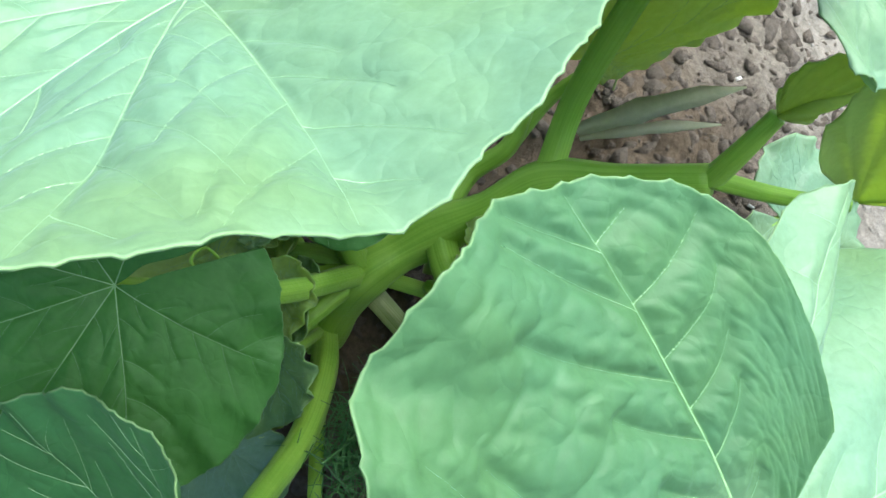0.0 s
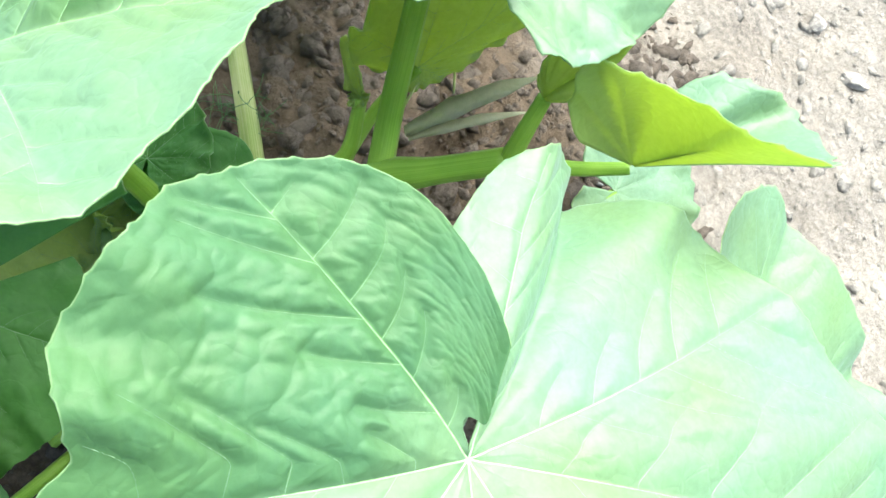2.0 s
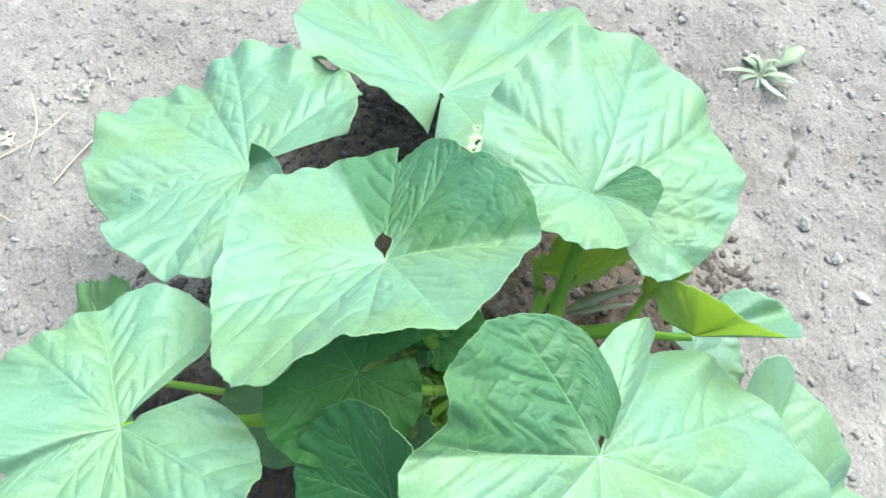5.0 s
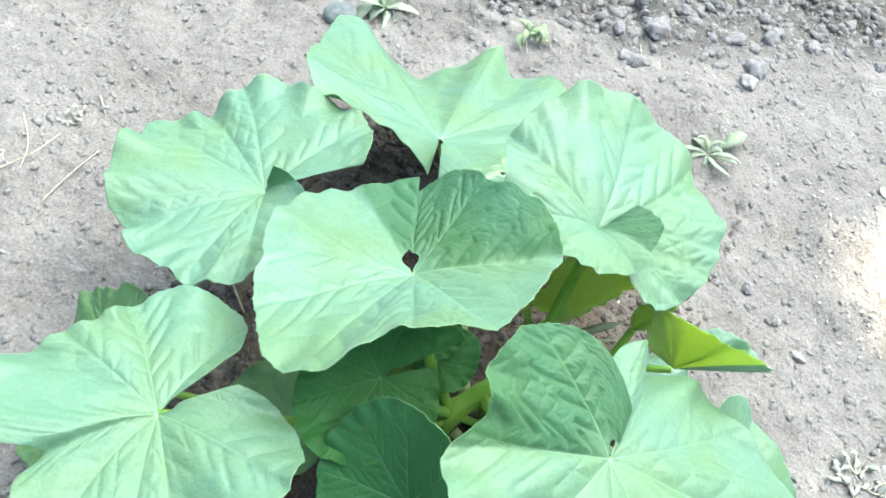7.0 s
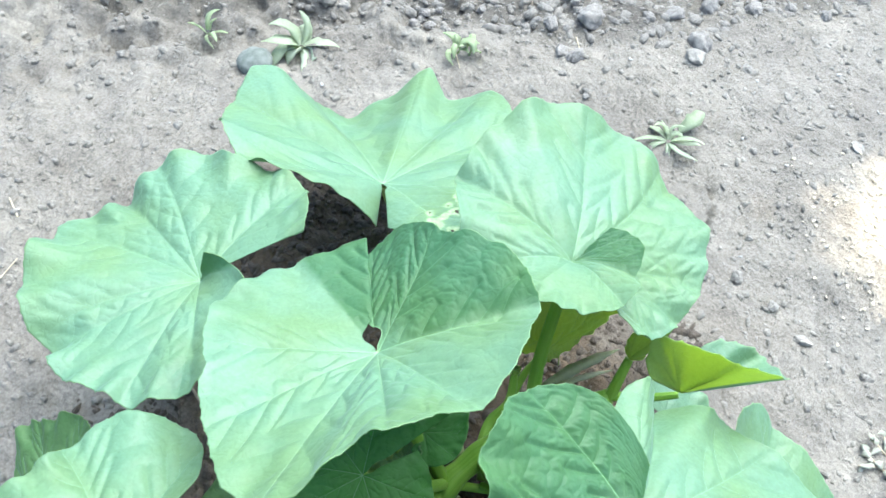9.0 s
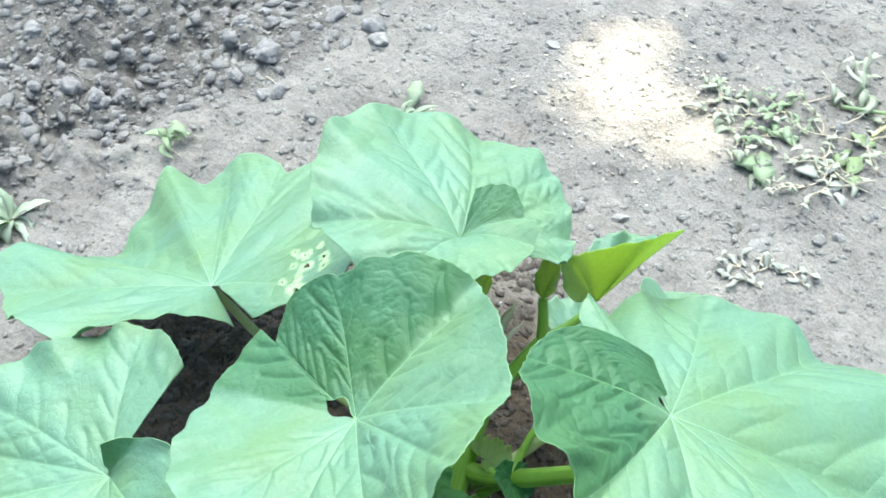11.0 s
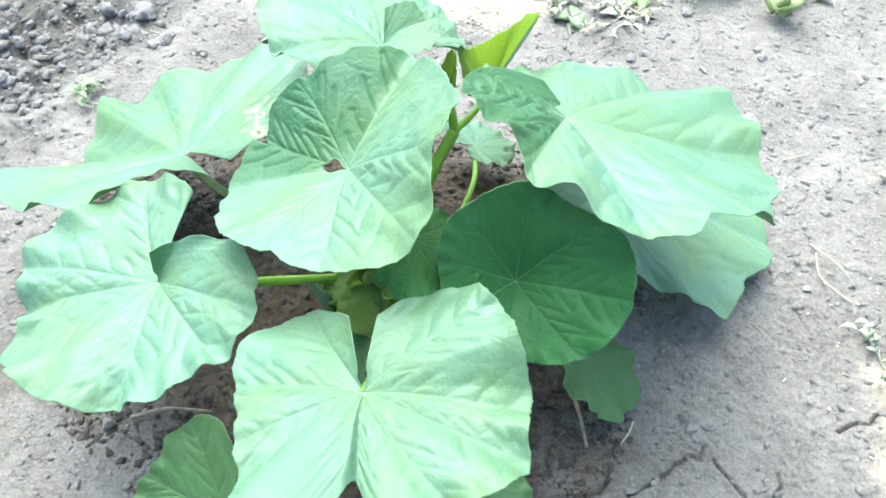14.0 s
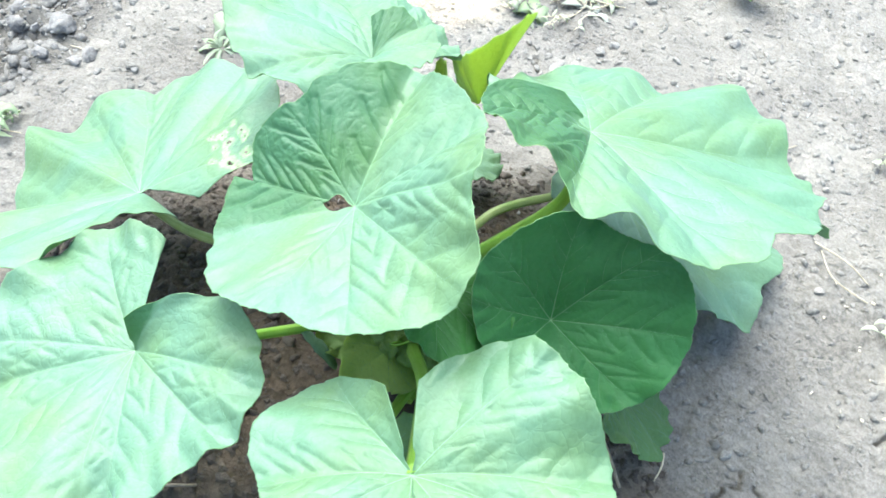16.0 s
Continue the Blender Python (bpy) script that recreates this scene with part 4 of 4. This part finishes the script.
def clods():
    rng = random.Random(5)
    dry = [lump_mesh("clod", 40 + k, 3, LUMP) for k in range(5)]
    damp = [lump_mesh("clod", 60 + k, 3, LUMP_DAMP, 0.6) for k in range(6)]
    spots = []
    while len(spots) < 120:
        x, y = rng.uniform(0.0, 0.75), rng.uniform(0.6, 1.15)
        if float(tilled(np.array([x]), np.array([y]))[0]) > 0.4:
            spots.append((x, y, rng.choice((0.007, 0.009, 0.011, 0.014, 0.019)) * rng.uniform(0.8, 1.2), damp))
    fixed = [(0.594, -0.102, 0.011), (0.575, -0.087, 0.010), (0.51, -0.295, 0.013), (0.731, -0.134, 0.012), (0.476, 0.607, 0.022), (0.456, 0.578, 0.02),
             (0.286, 0.61, 0.016), (0.333, 0.684, 0.024), (-0.587, 0.223, 0.012), (0.60, -0.2, 0.008), (0.66, -0.12, 0.009), (0.27, 0.62, 0.012), (0.53, 0.55, 0.012)]
    spots += [(x, y, r, damp if y > 0.6 else dry) for x, y, r in fixed]
    while len(spots) < 285:
        a, d = rng.uniform(0, 2 * math.pi), rng.uniform(0.3, 1.0)
        spots.append((0.1 + d * math.cos(a), 0.1 + d * math.sin(a), rng.choice((0.004, 0.005, 0.006, 0.008, 0.011)) * rng.uniform(0.8, 1.25), dry))
    for x, y, r, kinds in spots:
        here = np.array([x]), np.array([y])
        if float(damp_shade(*here)[0]) > 0.3 or float(sun_fleck(*here)[0]) > 0.2:
            continue
        ob = new("clod", rng.choice(kinds))
        z = float(soil_height(np.array([x]), np.array([y]))[0])
        ob.matrix_world = pose(x, y, z + 0.08 * r, rng.uniform(-20, 20), rng.uniform(-20, 20), rng.uniform(0, 360)) @ Matrix.Diagonal((r, r, r, 1))
        tagged(ob, "damp dark clod of dug garden soil" if kinds is damp else "small grey clod of dry garden soil", "clod", "soil clods")


def gravel(name, count, seed, lo, hi, mat, label, where):
    rng = np.random.default_rng(seed)
    bm = bmesh.new()
    bmesh.ops.create_icosphere(bm, subdivisions=1, radius=1.0)
    base = np.array([v.co[:] for v in bm.verts])
    tri = np.array([[v.index for v in f.verts] for f in bm.faces])
    bm.free()
    xs, ys = where(rng, count)
    bare = sun_fleck(xs, ys) < 0.1 + 0.25 * rng.random(len(xs))
    if mat == CLOD:
        bare &= damp_shade(xs, ys) < 0.35
    xs, ys = xs[bare], ys[bare]
    r = lo * (hi / lo) ** (rng.random(len(xs)) ** 2.2)
    z = soil_height(xs, ys) - 0.12 * r
    verts, faces = [], []
    for k in range(len(xs)):
        v = base * (1 + 0.95 * (rng.random((len(base), 1)) - 0.5)) * (r[k] * np.array([rng.uniform(0.8, 1.7), rng.uniform(0.6, 1.1), rng.uniform(0.45, 0.85)]))
        c, s = math.cos(6.28 * rng.random()), math.sin(6.28 * rng.random())
        n = math.hypot(c, s) + 1e-6
        c, s = c / n, s / n
        verts.append(np.stack([v[:, 0] * c - v[:, 1] * s + xs[k], v[:, 0] * s + v[:, 1] * c + ys[k], v[:, 2] + z[k]], 1))
        faces.append(tri + k * len(base))
    ob = mesh_part(name, np.vstack(verts), np.vstack(faces).tolist(), mat)
    return tagged(ob, label, "soil crumbs", kind="stuff")


def all_round(rng, n):
    a, d = rng.random(n) * 2 * np.pi, 0.08 + 0.95 * np.sqrt(rng.random(n))
    return 0.1 + d * np.cos(a), 0.12 + d * np.sin(a)


def in_tilled(rng, n):
    x, y = rng.uniform(-0.1, 0.85, n * 2), rng.uniform(0.58, 1.25, n * 2)
    keep = tilled(x, y) > rng.random(n * 2) * 0.8
    return x[keep][:n], y[keep][:n]


clods()
gravel("soil_crumbs", 30000, 3, 0.001, 0.0065, CLOD, "fine grey crumbs and grit of dry soil", all_round)
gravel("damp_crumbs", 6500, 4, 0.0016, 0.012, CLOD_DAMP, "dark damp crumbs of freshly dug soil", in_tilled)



def by_the_stem(rng, n):
    a, d = rng.random(n) * 2 * np.pi, np.sqrt(rng.random(n))
    x, y = -0.06 + 0.36 * d * np.cos(a), 0.09 + 0.4 * d * np.sin(a)
    keep = damp_shade(x, y) > 0.25 * rng.random(n)
    return x[keep], y[keep]


# crumb colour matched to the damp soil with leaf shade painted in
CLOD_BROWN = soil_material("damp_shade_clod_soil", (0.065, 0.054, 0.042), (0.1, 0.085, 0.067), (0.15, 0.13, 0.105), 0.004)
gravel("brown_crumbs", 9000, 6, 0.0016, 0.0085, CLOD_BROWN, "brown crumbs of damp, shade-darkened soil round the stem", by_the_stem)

CHIP = plain_material("dry_chaff", (0.42, 0.36, 0.24), (0.62, 0.56, 0.42), 200.0, 0.8)
STRAW = plain_material("dry_straw", (0.32, 0.27, 0.17), (0.5, 0.44, 0.31), 150.0, 0.7)
WHITE = plain_material("pale_stone", (0.26, 0.26, 0.235), (0.42, 0.42, 0.39), 90.0, 0.7)
STONE = plain_material("mossy_stone", (0.07, 0.085, 0.07), (0.16, 0.175, 0.155), 2.2, 0.8)
WEED = leaf_material("weed_green", (0.44, 0.53, 0.34), (0.36, 0.45, 0.25), (0.4, 0.49, 0.2), see=0.5, down=0.08)
WEED_PALE = leaf_material("weed_pale_green", (0.52, 0.59, 0.45), (0.42, 0.5, 0.33), (0.44, 0.52, 0.26), see=0.5, down=0.08)
WEED_DRY = leaf_material("weed_wilted", (0.58, 0.6, 0.47), (0.44, 0.48, 0.33), (0.48, 0.5, 0.26), see=0.45, down=0.05)
GRASS_PALE = leaf_material("pale_grass", (0.34, 0.42, 0.24), (0.28, 0.36, 0.17), (0.45, 0.55, 0.2), see=0.4, down=0.0, shine=0.3)
STALK_GOLD = plain_material("yellow_stalk", (0.46, 0.44, 0.14), (0.6, 0.55, 0.24), 90.0, 0.6)
WEED_GOLD = leaf_material("weed_yellow_green", (0.5, 0.58, 0.3), (0.42, 0.5, 0.22), (0.55, 0.64, 0.24), see=0.5, down=0.05, shine=0.3)


def chips(name, count, seed, spots, mat, label, size=(0.002, 0.007)):
    """Flat curled flakes lying on the soil."""
    rng = np.random.default_rng(seed)
    verts, faces = [], []
    for k in range(count):
        cx, cy, sp = spots[k % len(spots)]
        x, y = cx + rng.normal() * sp, cy + rng.normal() * sp
        z = float(soil_height(np.array([x]), np.array([y]))[0]) + 0.0015
        w, l, a = rng.uniform(*size), rng.uniform(*size) * 1.5, rng.random() * 6.28
        up = rng.uniform(0, 0.002)
        base = len(verts)
        for q, s in ((-1, -1), (1, -1), (1, 1), (-1, 1)):
            dx, dy = q * w * 0.5 * rng.uniform(0.4, 1.2), s * l * 0.5 * rng.uniform(0.4, 1.2)
            for lift in (0.0, 0.0006):
                verts.append((x + dx * math.cos(a) - dy * math.sin(a), y + dx * math.sin(a) + dy * math.cos(a), z + lift + (up if q > 0 else 0)))
        b = base
        faces += [(b + 1, b + 3, b + 5, b + 7), (b + 6, b + 4, b + 2, b), (b, b + 2, b + 3, b + 1), (b + 2, b + 4, b + 5, b + 3), (b + 4, b + 6, b + 7, b + 5), (b + 6, b, b + 1, b + 7)]
    ob = mesh_part(name, verts, faces, mat)
    return tagged(ob, label, "litter", kind="stuff")


# chaff strewn over the painted sun flecks, with some shadeless litter colour of its own
chips("dry_chaff", 420, 8, [(0.64, 0.24, 0.07), (0.57, 0.20, 0.05), (0.70, 0.17, 0.05), (0.62, 0.30, 0.05), (0.2, -0.62, 0.09)], CHIP, "pale dry chaff flakes scattered on the path", (0.0015, 0.005))
chips("pale_flakes", 110, 9, [(0.1, 0.1, 0.5)], WHITE, "pale flakes and shell bits on the soil", (0.0015, 0.005))
stone = new("stone", lump_mesh("stone", 99, 4, STONE, 0.16))
stone.matrix_world = pose(-0.163, 0.672, float(soil_height(np.array([-0.163]), np.array([0.672]))[0]) + 0.008, 0, 0, 30) @ Matrix.Diagonal((0.026, 0.024, 0.024, 1))
tagged(stone, "rounded whitish stone lying on the dry soil", "stone")


TWIG = plain_material("dry_brown_twig", (0.2, 0.16, 0.1), (0.34, 0.28, 0.19), 120.0, 0.8)


def straw(points, r=0.0011, mat=None):
    z = [float(soil_height(np.array([x]), np.array([y]))[0]) for x, y in points]
    pts = [(x, y, h + r + 0.002 + (0.006 if 0 < k < len(points) - 1 else 0)) for k, ((x, y), h) in enumerate(zip(points, z))]
    ob = tube("straw", pts, (r, r * 0.6), mat or STRAW, None, "", sides=6, n=14)
    tagged(ob, "thin dry straw or twig lying on the soil", "straw", "dry straws")


for pts in ([(-0.60, 0.33), (-0.55, 0.36), (-0.52, 0.40)], [(-0.57, 0.43), (-0.555, 0.38), (-0.56, 0.34)], [(-0.53, 0.30), (-0.50, 0.34), (-0.47, 0.38)],
            [(-0.48, 0.47), (-0.47, 0.44)], 
            [(0.30, -0.43), (0.27, -0.47), (0.25, -0.50)], [(0.22, -0.50), (0.24, -0.455), (0.29, -0.44)], [(-0.62, 0.28), (-0.57, 0.25)],
            [(0.44, -0.36), (0.47, -0.39)], [(0.12, 0.66), (0.115, 0.61)], [(0.30, 0.65), (0.295, 0.61)]):
    straw(pts)
straw([(-0.316, 0.231), (-0.295, 0.19), (-0.275, 0.144)], 0.0024, TWIG)
straw([(-0.071, -0.224), (-0.1, -0.244), (-0.128, -0.263)], 0.003, TWIG)
straw([(-0.07, -0.3), (-0.09, -0.3), (-0.105, -0.296)], 0.0014)


# ---- weeds ----
def lance(root, az, tilt, length, width, curl=0.3, rows=8, fold=0.25, turn=0.0):
    """Points of one lance-shaped leaf rising from root and arching over."""
    verts, faces, p, ang = [], [], np.array(root, float), tilt
    for k in range(rows):
        q = k / (rows - 1)
        w = width * (math.sin(math.pi * min(1, 0.12 + 0.88 * q)) ** 0.7) * 0.5 if k < rows - 1 else 0.0004
        up = np.array([0, 0, 1.0])
        d, s = np.array([math.cos(az), math.sin(az), 0]), np.array([-math.sin(az), math.cos(az), 0])
        az += turn * (1 + math.sin(5 * q))
        w *= 1 + 0.15 * math.sin(k * 2.3 + 9 * length / width)
        verts += [p - s * w + up * w * fold, p, p + s * w + up * w * fold, p - up * 0.0007]
        p = p + (d * math.cos(ang) + up * math.sin(ang)) * length / (rows - 1)
        ang -= curl
    for k in range(rows - 1):
        a, b = k * 4, k * 4 + 4
        faces += [(a, a + 1, b + 1, b), (a + 1, a + 2, b + 2, b + 1), (a, b, b + 3, a + 3), (a + 3, b + 3, b + 2, a + 2)]
    return verts, faces


def rosette(x, y, leaves, length, width, mat, label, seed, tilt=0.6, spread=0.25, curl=0.14, stalk=0.0):
    rng = random.Random(seed)
    z = float(soil_height(np.array([x]), np.array([y]))[0])
    top = new("weed")
    top.location = (x, y, z)
    tagged(top, label, "weed", "weeds in the soil")
    if stalk:
        tube("stem", [(0, 0, -0.004), (0.004, 0.002, stalk * 0.5), (0.0, 0.006, stalk)], (0.0016, 0.001), mat, top, "", sides=6, n=8)
    for k in range(leaves):
        az = 2 * math.pi * k / leaves + rng.uniform(-spread, spread) * 2.6
        h = stalk * rng.uniform(0.2, 1.0) if stalk else 0.0
        v, f = lance((0.003 * math.cos(az), 0.003 * math.sin(az), h), az, tilt + rng.uniform(-0.4, 0.4), length * rng.uniform(0.45, 1.25), width * rng.uniform(0.6, 1.3), curl * rng.uniform(0.2, 2.2), turn=rng.uniform(-0.25, 0.25), fold=rng.uniform(0.1, 0.9))
        uv = np.tile(np.array([[0.3, 0.5]]), (len(v), 1))
        mesh_part("leaf", v, f, mat, top, "", uv)
    return top


rosette(0.366, 0.437, 14, 0.046, 0.0075, WEED_PALE, "small green rosette weed with narrow leaves", 1)
rosette(0.385, 0.452, 1, 0.1, 0.034, WEED_PALE, "broad pale weed leaf standing over the soil", 2, tilt=0.5, spread=0.0, curl=0.1)
rosette(-0.095, 0.70, 15, 0.058, 0.015, WEED_PALE, "green rosette weed with broad leaves", 3)
rosette(-0.22, 0.76, 6, 0.04, 0.007, WEED, "thin grassy green weed tuft", 4, tilt=0.9)
rosette(0.12, 0.645, 6, 0.03, 0.012, WEED, "pale green weed seedling on dry soil", 5, stalk=0.02)
rosette(0.135, 0.64, 5, 0.024, 0.01, WEED, "pale green weed seedling on dry soil", 6, stalk=0.02)
def straggle(x, y, stems, length, leaf, mat, label, seed, rise=0.25, per=5, twig=None, round_leaf=0.45):
    """A straggling weed: thin crooked stems lying or leaning outward, small leaves along them."""
    rng = random.Random(seed)
    top = new("weed")
    z0 = float(soil_height(np.array([x]), np.array([y]))[0])
    top.location = (x, y, z0)
    tagged(top, label, "weed", "weeds in the soil")
    for s in range(stems):
        az, ang = rng.uniform(0, 6.28), rise * rng.uniform(0.4, 1.6)
        p, pts = np.array([0.0, 0.0, 0.001]), []
        for k in range(6):
            pts.append(p.copy())
            p = p + np.array([math.cos(az) * math.cos(ang), math.sin(az) * math.cos(ang), math.sin(ang)]) * length * rng.uniform(0.7, 1.2) / 5
            ground = float(soil_height(np.array([x + p[0]]), np.array([y + p[1]]))[0]) - z0 + 0.003
            p[2] = max(p[2], ground)
            az, ang = az + rng.uniform(-0.5, 0.5), ang - rng.uniform(0.0, 0.3) * rise
        tube("stem", pts, (0.0013, 0.0006), twig or mat, top, "", sides=5, n=12)
        path = spline(pts, 24)
        for k in range(per):
            at = path[int(23 * (0.3 + 0.7 * (k + rng.random() * 0.6) / per) * 0.99)]
            size = leaf * rng.uniform(0.45, 1.3)
            v, f = lance(at, rng.uniform(0, 6.28), rng.uniform(-0.3, 0.9), size, size * round_leaf * rng.uniform(0.6, 1.3), rng.uniform(0.0, 0.35), fold=rng.uniform(0.0, 0.8), turn=rng.uniform(-0.2, 0.2))
            mesh_part("leaf", v, f, mat, top, "", np.tile(np.array([[0.3, 0.5]]), (len(v), 1)))
    return top


for k, (x, y) in enumerate(((0.665, 0.085), (0.69, 0.06), (0.71, 0.10), (0.75, 0.06), (0.70, 0.14))):
    straggle(x, y, 4, 0.055, 0.02, WEED if k % 2 else WEED_DRY, "half-wilted green weed lying on the soil", 10 + k, per=6, twig=STRAW)
for k, (x, y) in enumerate(((0.64, -0.03), (0.66, -0.05), (0.70, -0.02), (0.78, -0.05), (0.81, -0.1), (0.74, 0.0), (0.86, -0.08))):
    straggle(x, y, 4, 0.07, 0.015, WEED_DRY, "withered grey-green weed on the soil", 20 + k, rise=0.15, twig=STRAW)
rosette(0.632, 0.035, 3, 0.045, 0.026, WEED, "broad-leaved green weed on the soil", 30, tilt=0.3)
rosette(0.622, 0.03, 2, 0.035, 0.02, WEED_DRY, "broad-leaved yellowing weed on the soil", 31, tilt=0.2)
SCRAP = leaf_material("bleached_leaf_scrap", (0.5, 0.51, 0.43), (0.38, 0.39, 0.32), (0.5, 0.52, 0.36), see=0.35, down=0.0, shine=0.2)
for k, (x, y) in enumerate(((0.468, -0.035), (0.48, -0.055), (0.455, -0.05), (0.505, -0.09), (-0.6, 0.36), (-0.585, 0.375), (-0.5, 0.42))):
    straggle(x, y, 3, 0.03, 0.014, SCRAP, "bleached dry leaf scraps lying on the soil", 90 + k, rise=0.12, per=4, twig=STRAW, round_leaf=0.55)
for k, (x, y, g) in enumerate(((0.84, -0.19, 1), (0.875, -0.15, 1), (0.90, -0.22, 1), (0.86, -0.25, 1), (0.95, -0.12, 0), (0.82, -0.03, 0), (0.92, -0.30, 1))):
    if g:
        straggle(x, y, 4, 0.1, 0.042, WEED_GOLD, "leafy yellow-green plant beside the bed", 40 + k, rise=0.5, per=3, round_leaf=0.95, twig=STALK_GOLD)
    else:
        straggle(x, y, 5, 0.11, 0.04, WEED_DRY, "pale wilted weed with long leaves", 40 + k, rise=0.35, per=4, round_leaf=0.25)
for k, (x, y) in enumerate(((0.50, -0.53), (0.47, -0.55), (0.44, -0.57), (0.40, -0.58), (0.36, -0.575), (0.33, -0.585), (0.30, -0.60), (0.52, -0.58),
                            (0.05, -0.63), (0.02, -0.65), (0.08, -0.66), (-0.02, -0.64), (0.15, -0.55), (0.42, -0.63), (0.38, -0.65), (0.55, -0.62))):
    straggle(x, y, 4, 0.06, 0.018, WEED if k % 3 else WEED_DRY, "straggling pale green weed on dry soil", 60 + k, rise=0.35, per=7)


def feathery(x, y, seed, height=0.12, fronds=5):
    """A dill-like weed: thin stalks set with hair-fine leaflets."""
    rng = random.Random(seed)
    z = float(soil_height(np.array([x]), np.array([y]))[0])
    top = new("dill_weed")
    top.location = (x, y, z)
    tagged(top, "feathery dark green dill-like weed under the pumpkin", "weed", "weeds in the soil")
    for s in range(fronds):
        az, lean = rng.uniform(0, 6.28), rng.uniform(0.15, 0.5)
        h = height * rng.uniform(0.6, 1.0)
        tip = (h * lean * math.cos(az), h * lean * math.sin(az), h)
        v, f, uv = tube_data([(0, 0, -0.004), (tip[0] * 0.4, tip[1] * 0.4, h * 0.55), tip], (0.0012, 0.0005), sides=5, n=8)
        verts, faces, base = [v], list(f), len(v)
        for k in range(18):
            q = rng.uniform(0.25, 1.0)
            p = np.array([tip[0] * q, tip[1] * q, h * q])
            a, e, ln = rng.uniform(0, 6.28), rng.uniform(-0.2, 0.9), rng.uniform(0.012, 0.034)
            d = np.array([math.cos(a) * math.cos(e), math.sin(a) * math.cos(e), math.sin(e)])
            mid = p + d * ln * 0.5
            for end in (p + d * ln, mid + np.array([d[1], -d[0], 0.4]) * ln * 0.4, mid + np.array([-d[1], d[0], 0.4]) * ln * 0.4):
                start = p if np.allclose(end, p + d * ln) else mid
                vv, ff, _ = tube_data([start, (start + end) / 2 + np.array([0.3 * d[1] * ln * 0.3, -d[0] * ln * 0.1, 0.002]), end], (0.00032, 0.00018), sides=3, n=4, cap=False)
                verts.append(vv)
                faces += [tuple(i + base for i in fc) for fc in ff]
                base += len(vv)
        mesh_part("frond", np.vstack(verts), faces, WEED_FINE, top)


WEED_FINE = plain_material("dill_green", (0.025, 0.1, 0.02), (0.06, 0.17, 0.04), 200.0, 0.6)
feathery(-0.045, -0.085, 1)
feathery(-0.02, -0.10, 2, 0.10)
feathery(-0.065, -0.11, 3, 0.09)
feathery(-0.04, 0.085, 4, 0.08, 2)


# ---- tendrils ----
def tendril(points, r=0.0008, label="thin pale green curling tendril"):
    on_plant(tube("tendril", points, (r, r * 0.6), STEM_PALE, None, label, sides=6, n=28))


tendril([(0.045, 0.055, 0.15), (0.07, 0.085, 0.16), (0.11, 0.105, 0.15), (0.125, 0.115, 0.16), (0.118, 0.122, 0.168), (0.11, 0.115, 0.162), (0.118, 0.108, 0.156)])
tendril([(0.095, 0.10, 0.09), (0.094, 0.115, 0.13), (0.096, 0.13, 0.17)])
tendril([(-0.01, -0.01, 0.14), (-0.012, -0.025, 0.13), (-0.015, -0.03, 0.10)])
for root, az, tilt, length, wide in (((0.052, 0.052, 0.15), 6, 0.72, 0.085, 0.012), ((0.054, 0.049, 0.148), -2, 0.6, 0.07, 0.007)):
    sv, sf = lance(root, radians(az), tilt, length, wide, 0.05, 9, 0.5)
    on_plant(mesh_part("leaf", sv, sf, WEED_DRY, None, "narrow pale green young shoot leaf", np.tile(np.array([[0.3, 0.5]]), (len(sv), 1))))

fv, ff = lance((-0.149, 0.041, 0.110), radians(82), 0.89, 0.058, 0.014, 0.02, 9, 0.9)
on_plant(mesh_part("leaf", fv, ff, LEAF, None, "narrow pale green folded shoot leaf", np.tile(np.array([[0.3, 0.5]]), (len(fv), 1))))

# straws, grass and pale leaves among the far weeds
for pts, thick, mat in (([(0.81, 0.01), (0.83, -0.035), (0.862, -0.072)], 0.0032, GRASS_PALE), ([(0.79, -0.05), (0.825, -0.06), (0.865, -0.072)], 0.0022, STALK_GOLD), ([(0.76, 0.0), (0.80, -0.02), (0.84, -0.02)], 0.0012, None),
                        ([(0.83, -0.17), (0.87, -0.2), (0.9, -0.25)], 0.0034, STALK_GOLD), ([(0.82, -0.16), (0.86, -0.175), (0.91, -0.2)], 0.0026, STALK_GOLD), ([(0.90, -0.24), (0.93, -0.29), (0.99, -0.36)], 0.003, STALK_GOLD),
                        ([(0.66, 0.01), (0.68, -0.02), (0.685, -0.05)], 0.0014, None), ([(0.69, -0.03), (0.68, -0.07), (0.69, -0.1)], 0.0014, None), ([(0.78, 0.05), (0.82, 0.03), (0.85, 0.04)], 0.0012, None)):
    straw(pts, thick, mat)
for k, (x, y) in enumerate(((0.80, -0.125), (0.83, -0.11), (0.88, -0.10), (0.91, -0.13), (0.86, -0.155))):
    rosette(x, y, 5, 0.12, 0.006, GRASS_PALE, "tuft of long pale grass blades", 120 + k, tilt=1.0, curl=0.16)
for k, (x, y) in enumerate(((0.77, -0.055), (0.785, -0.115), (0.70, -0.06), (0.67, -0.035), (0.73, -0.035), (0.655, -0.06))):
    rosette(x, y, 3, 0.036, 0.018, SCRAP if k % 2 else GRASS_PALE, "pale wilted broad weed leaves on the soil", 130 + k, tilt=0.25)
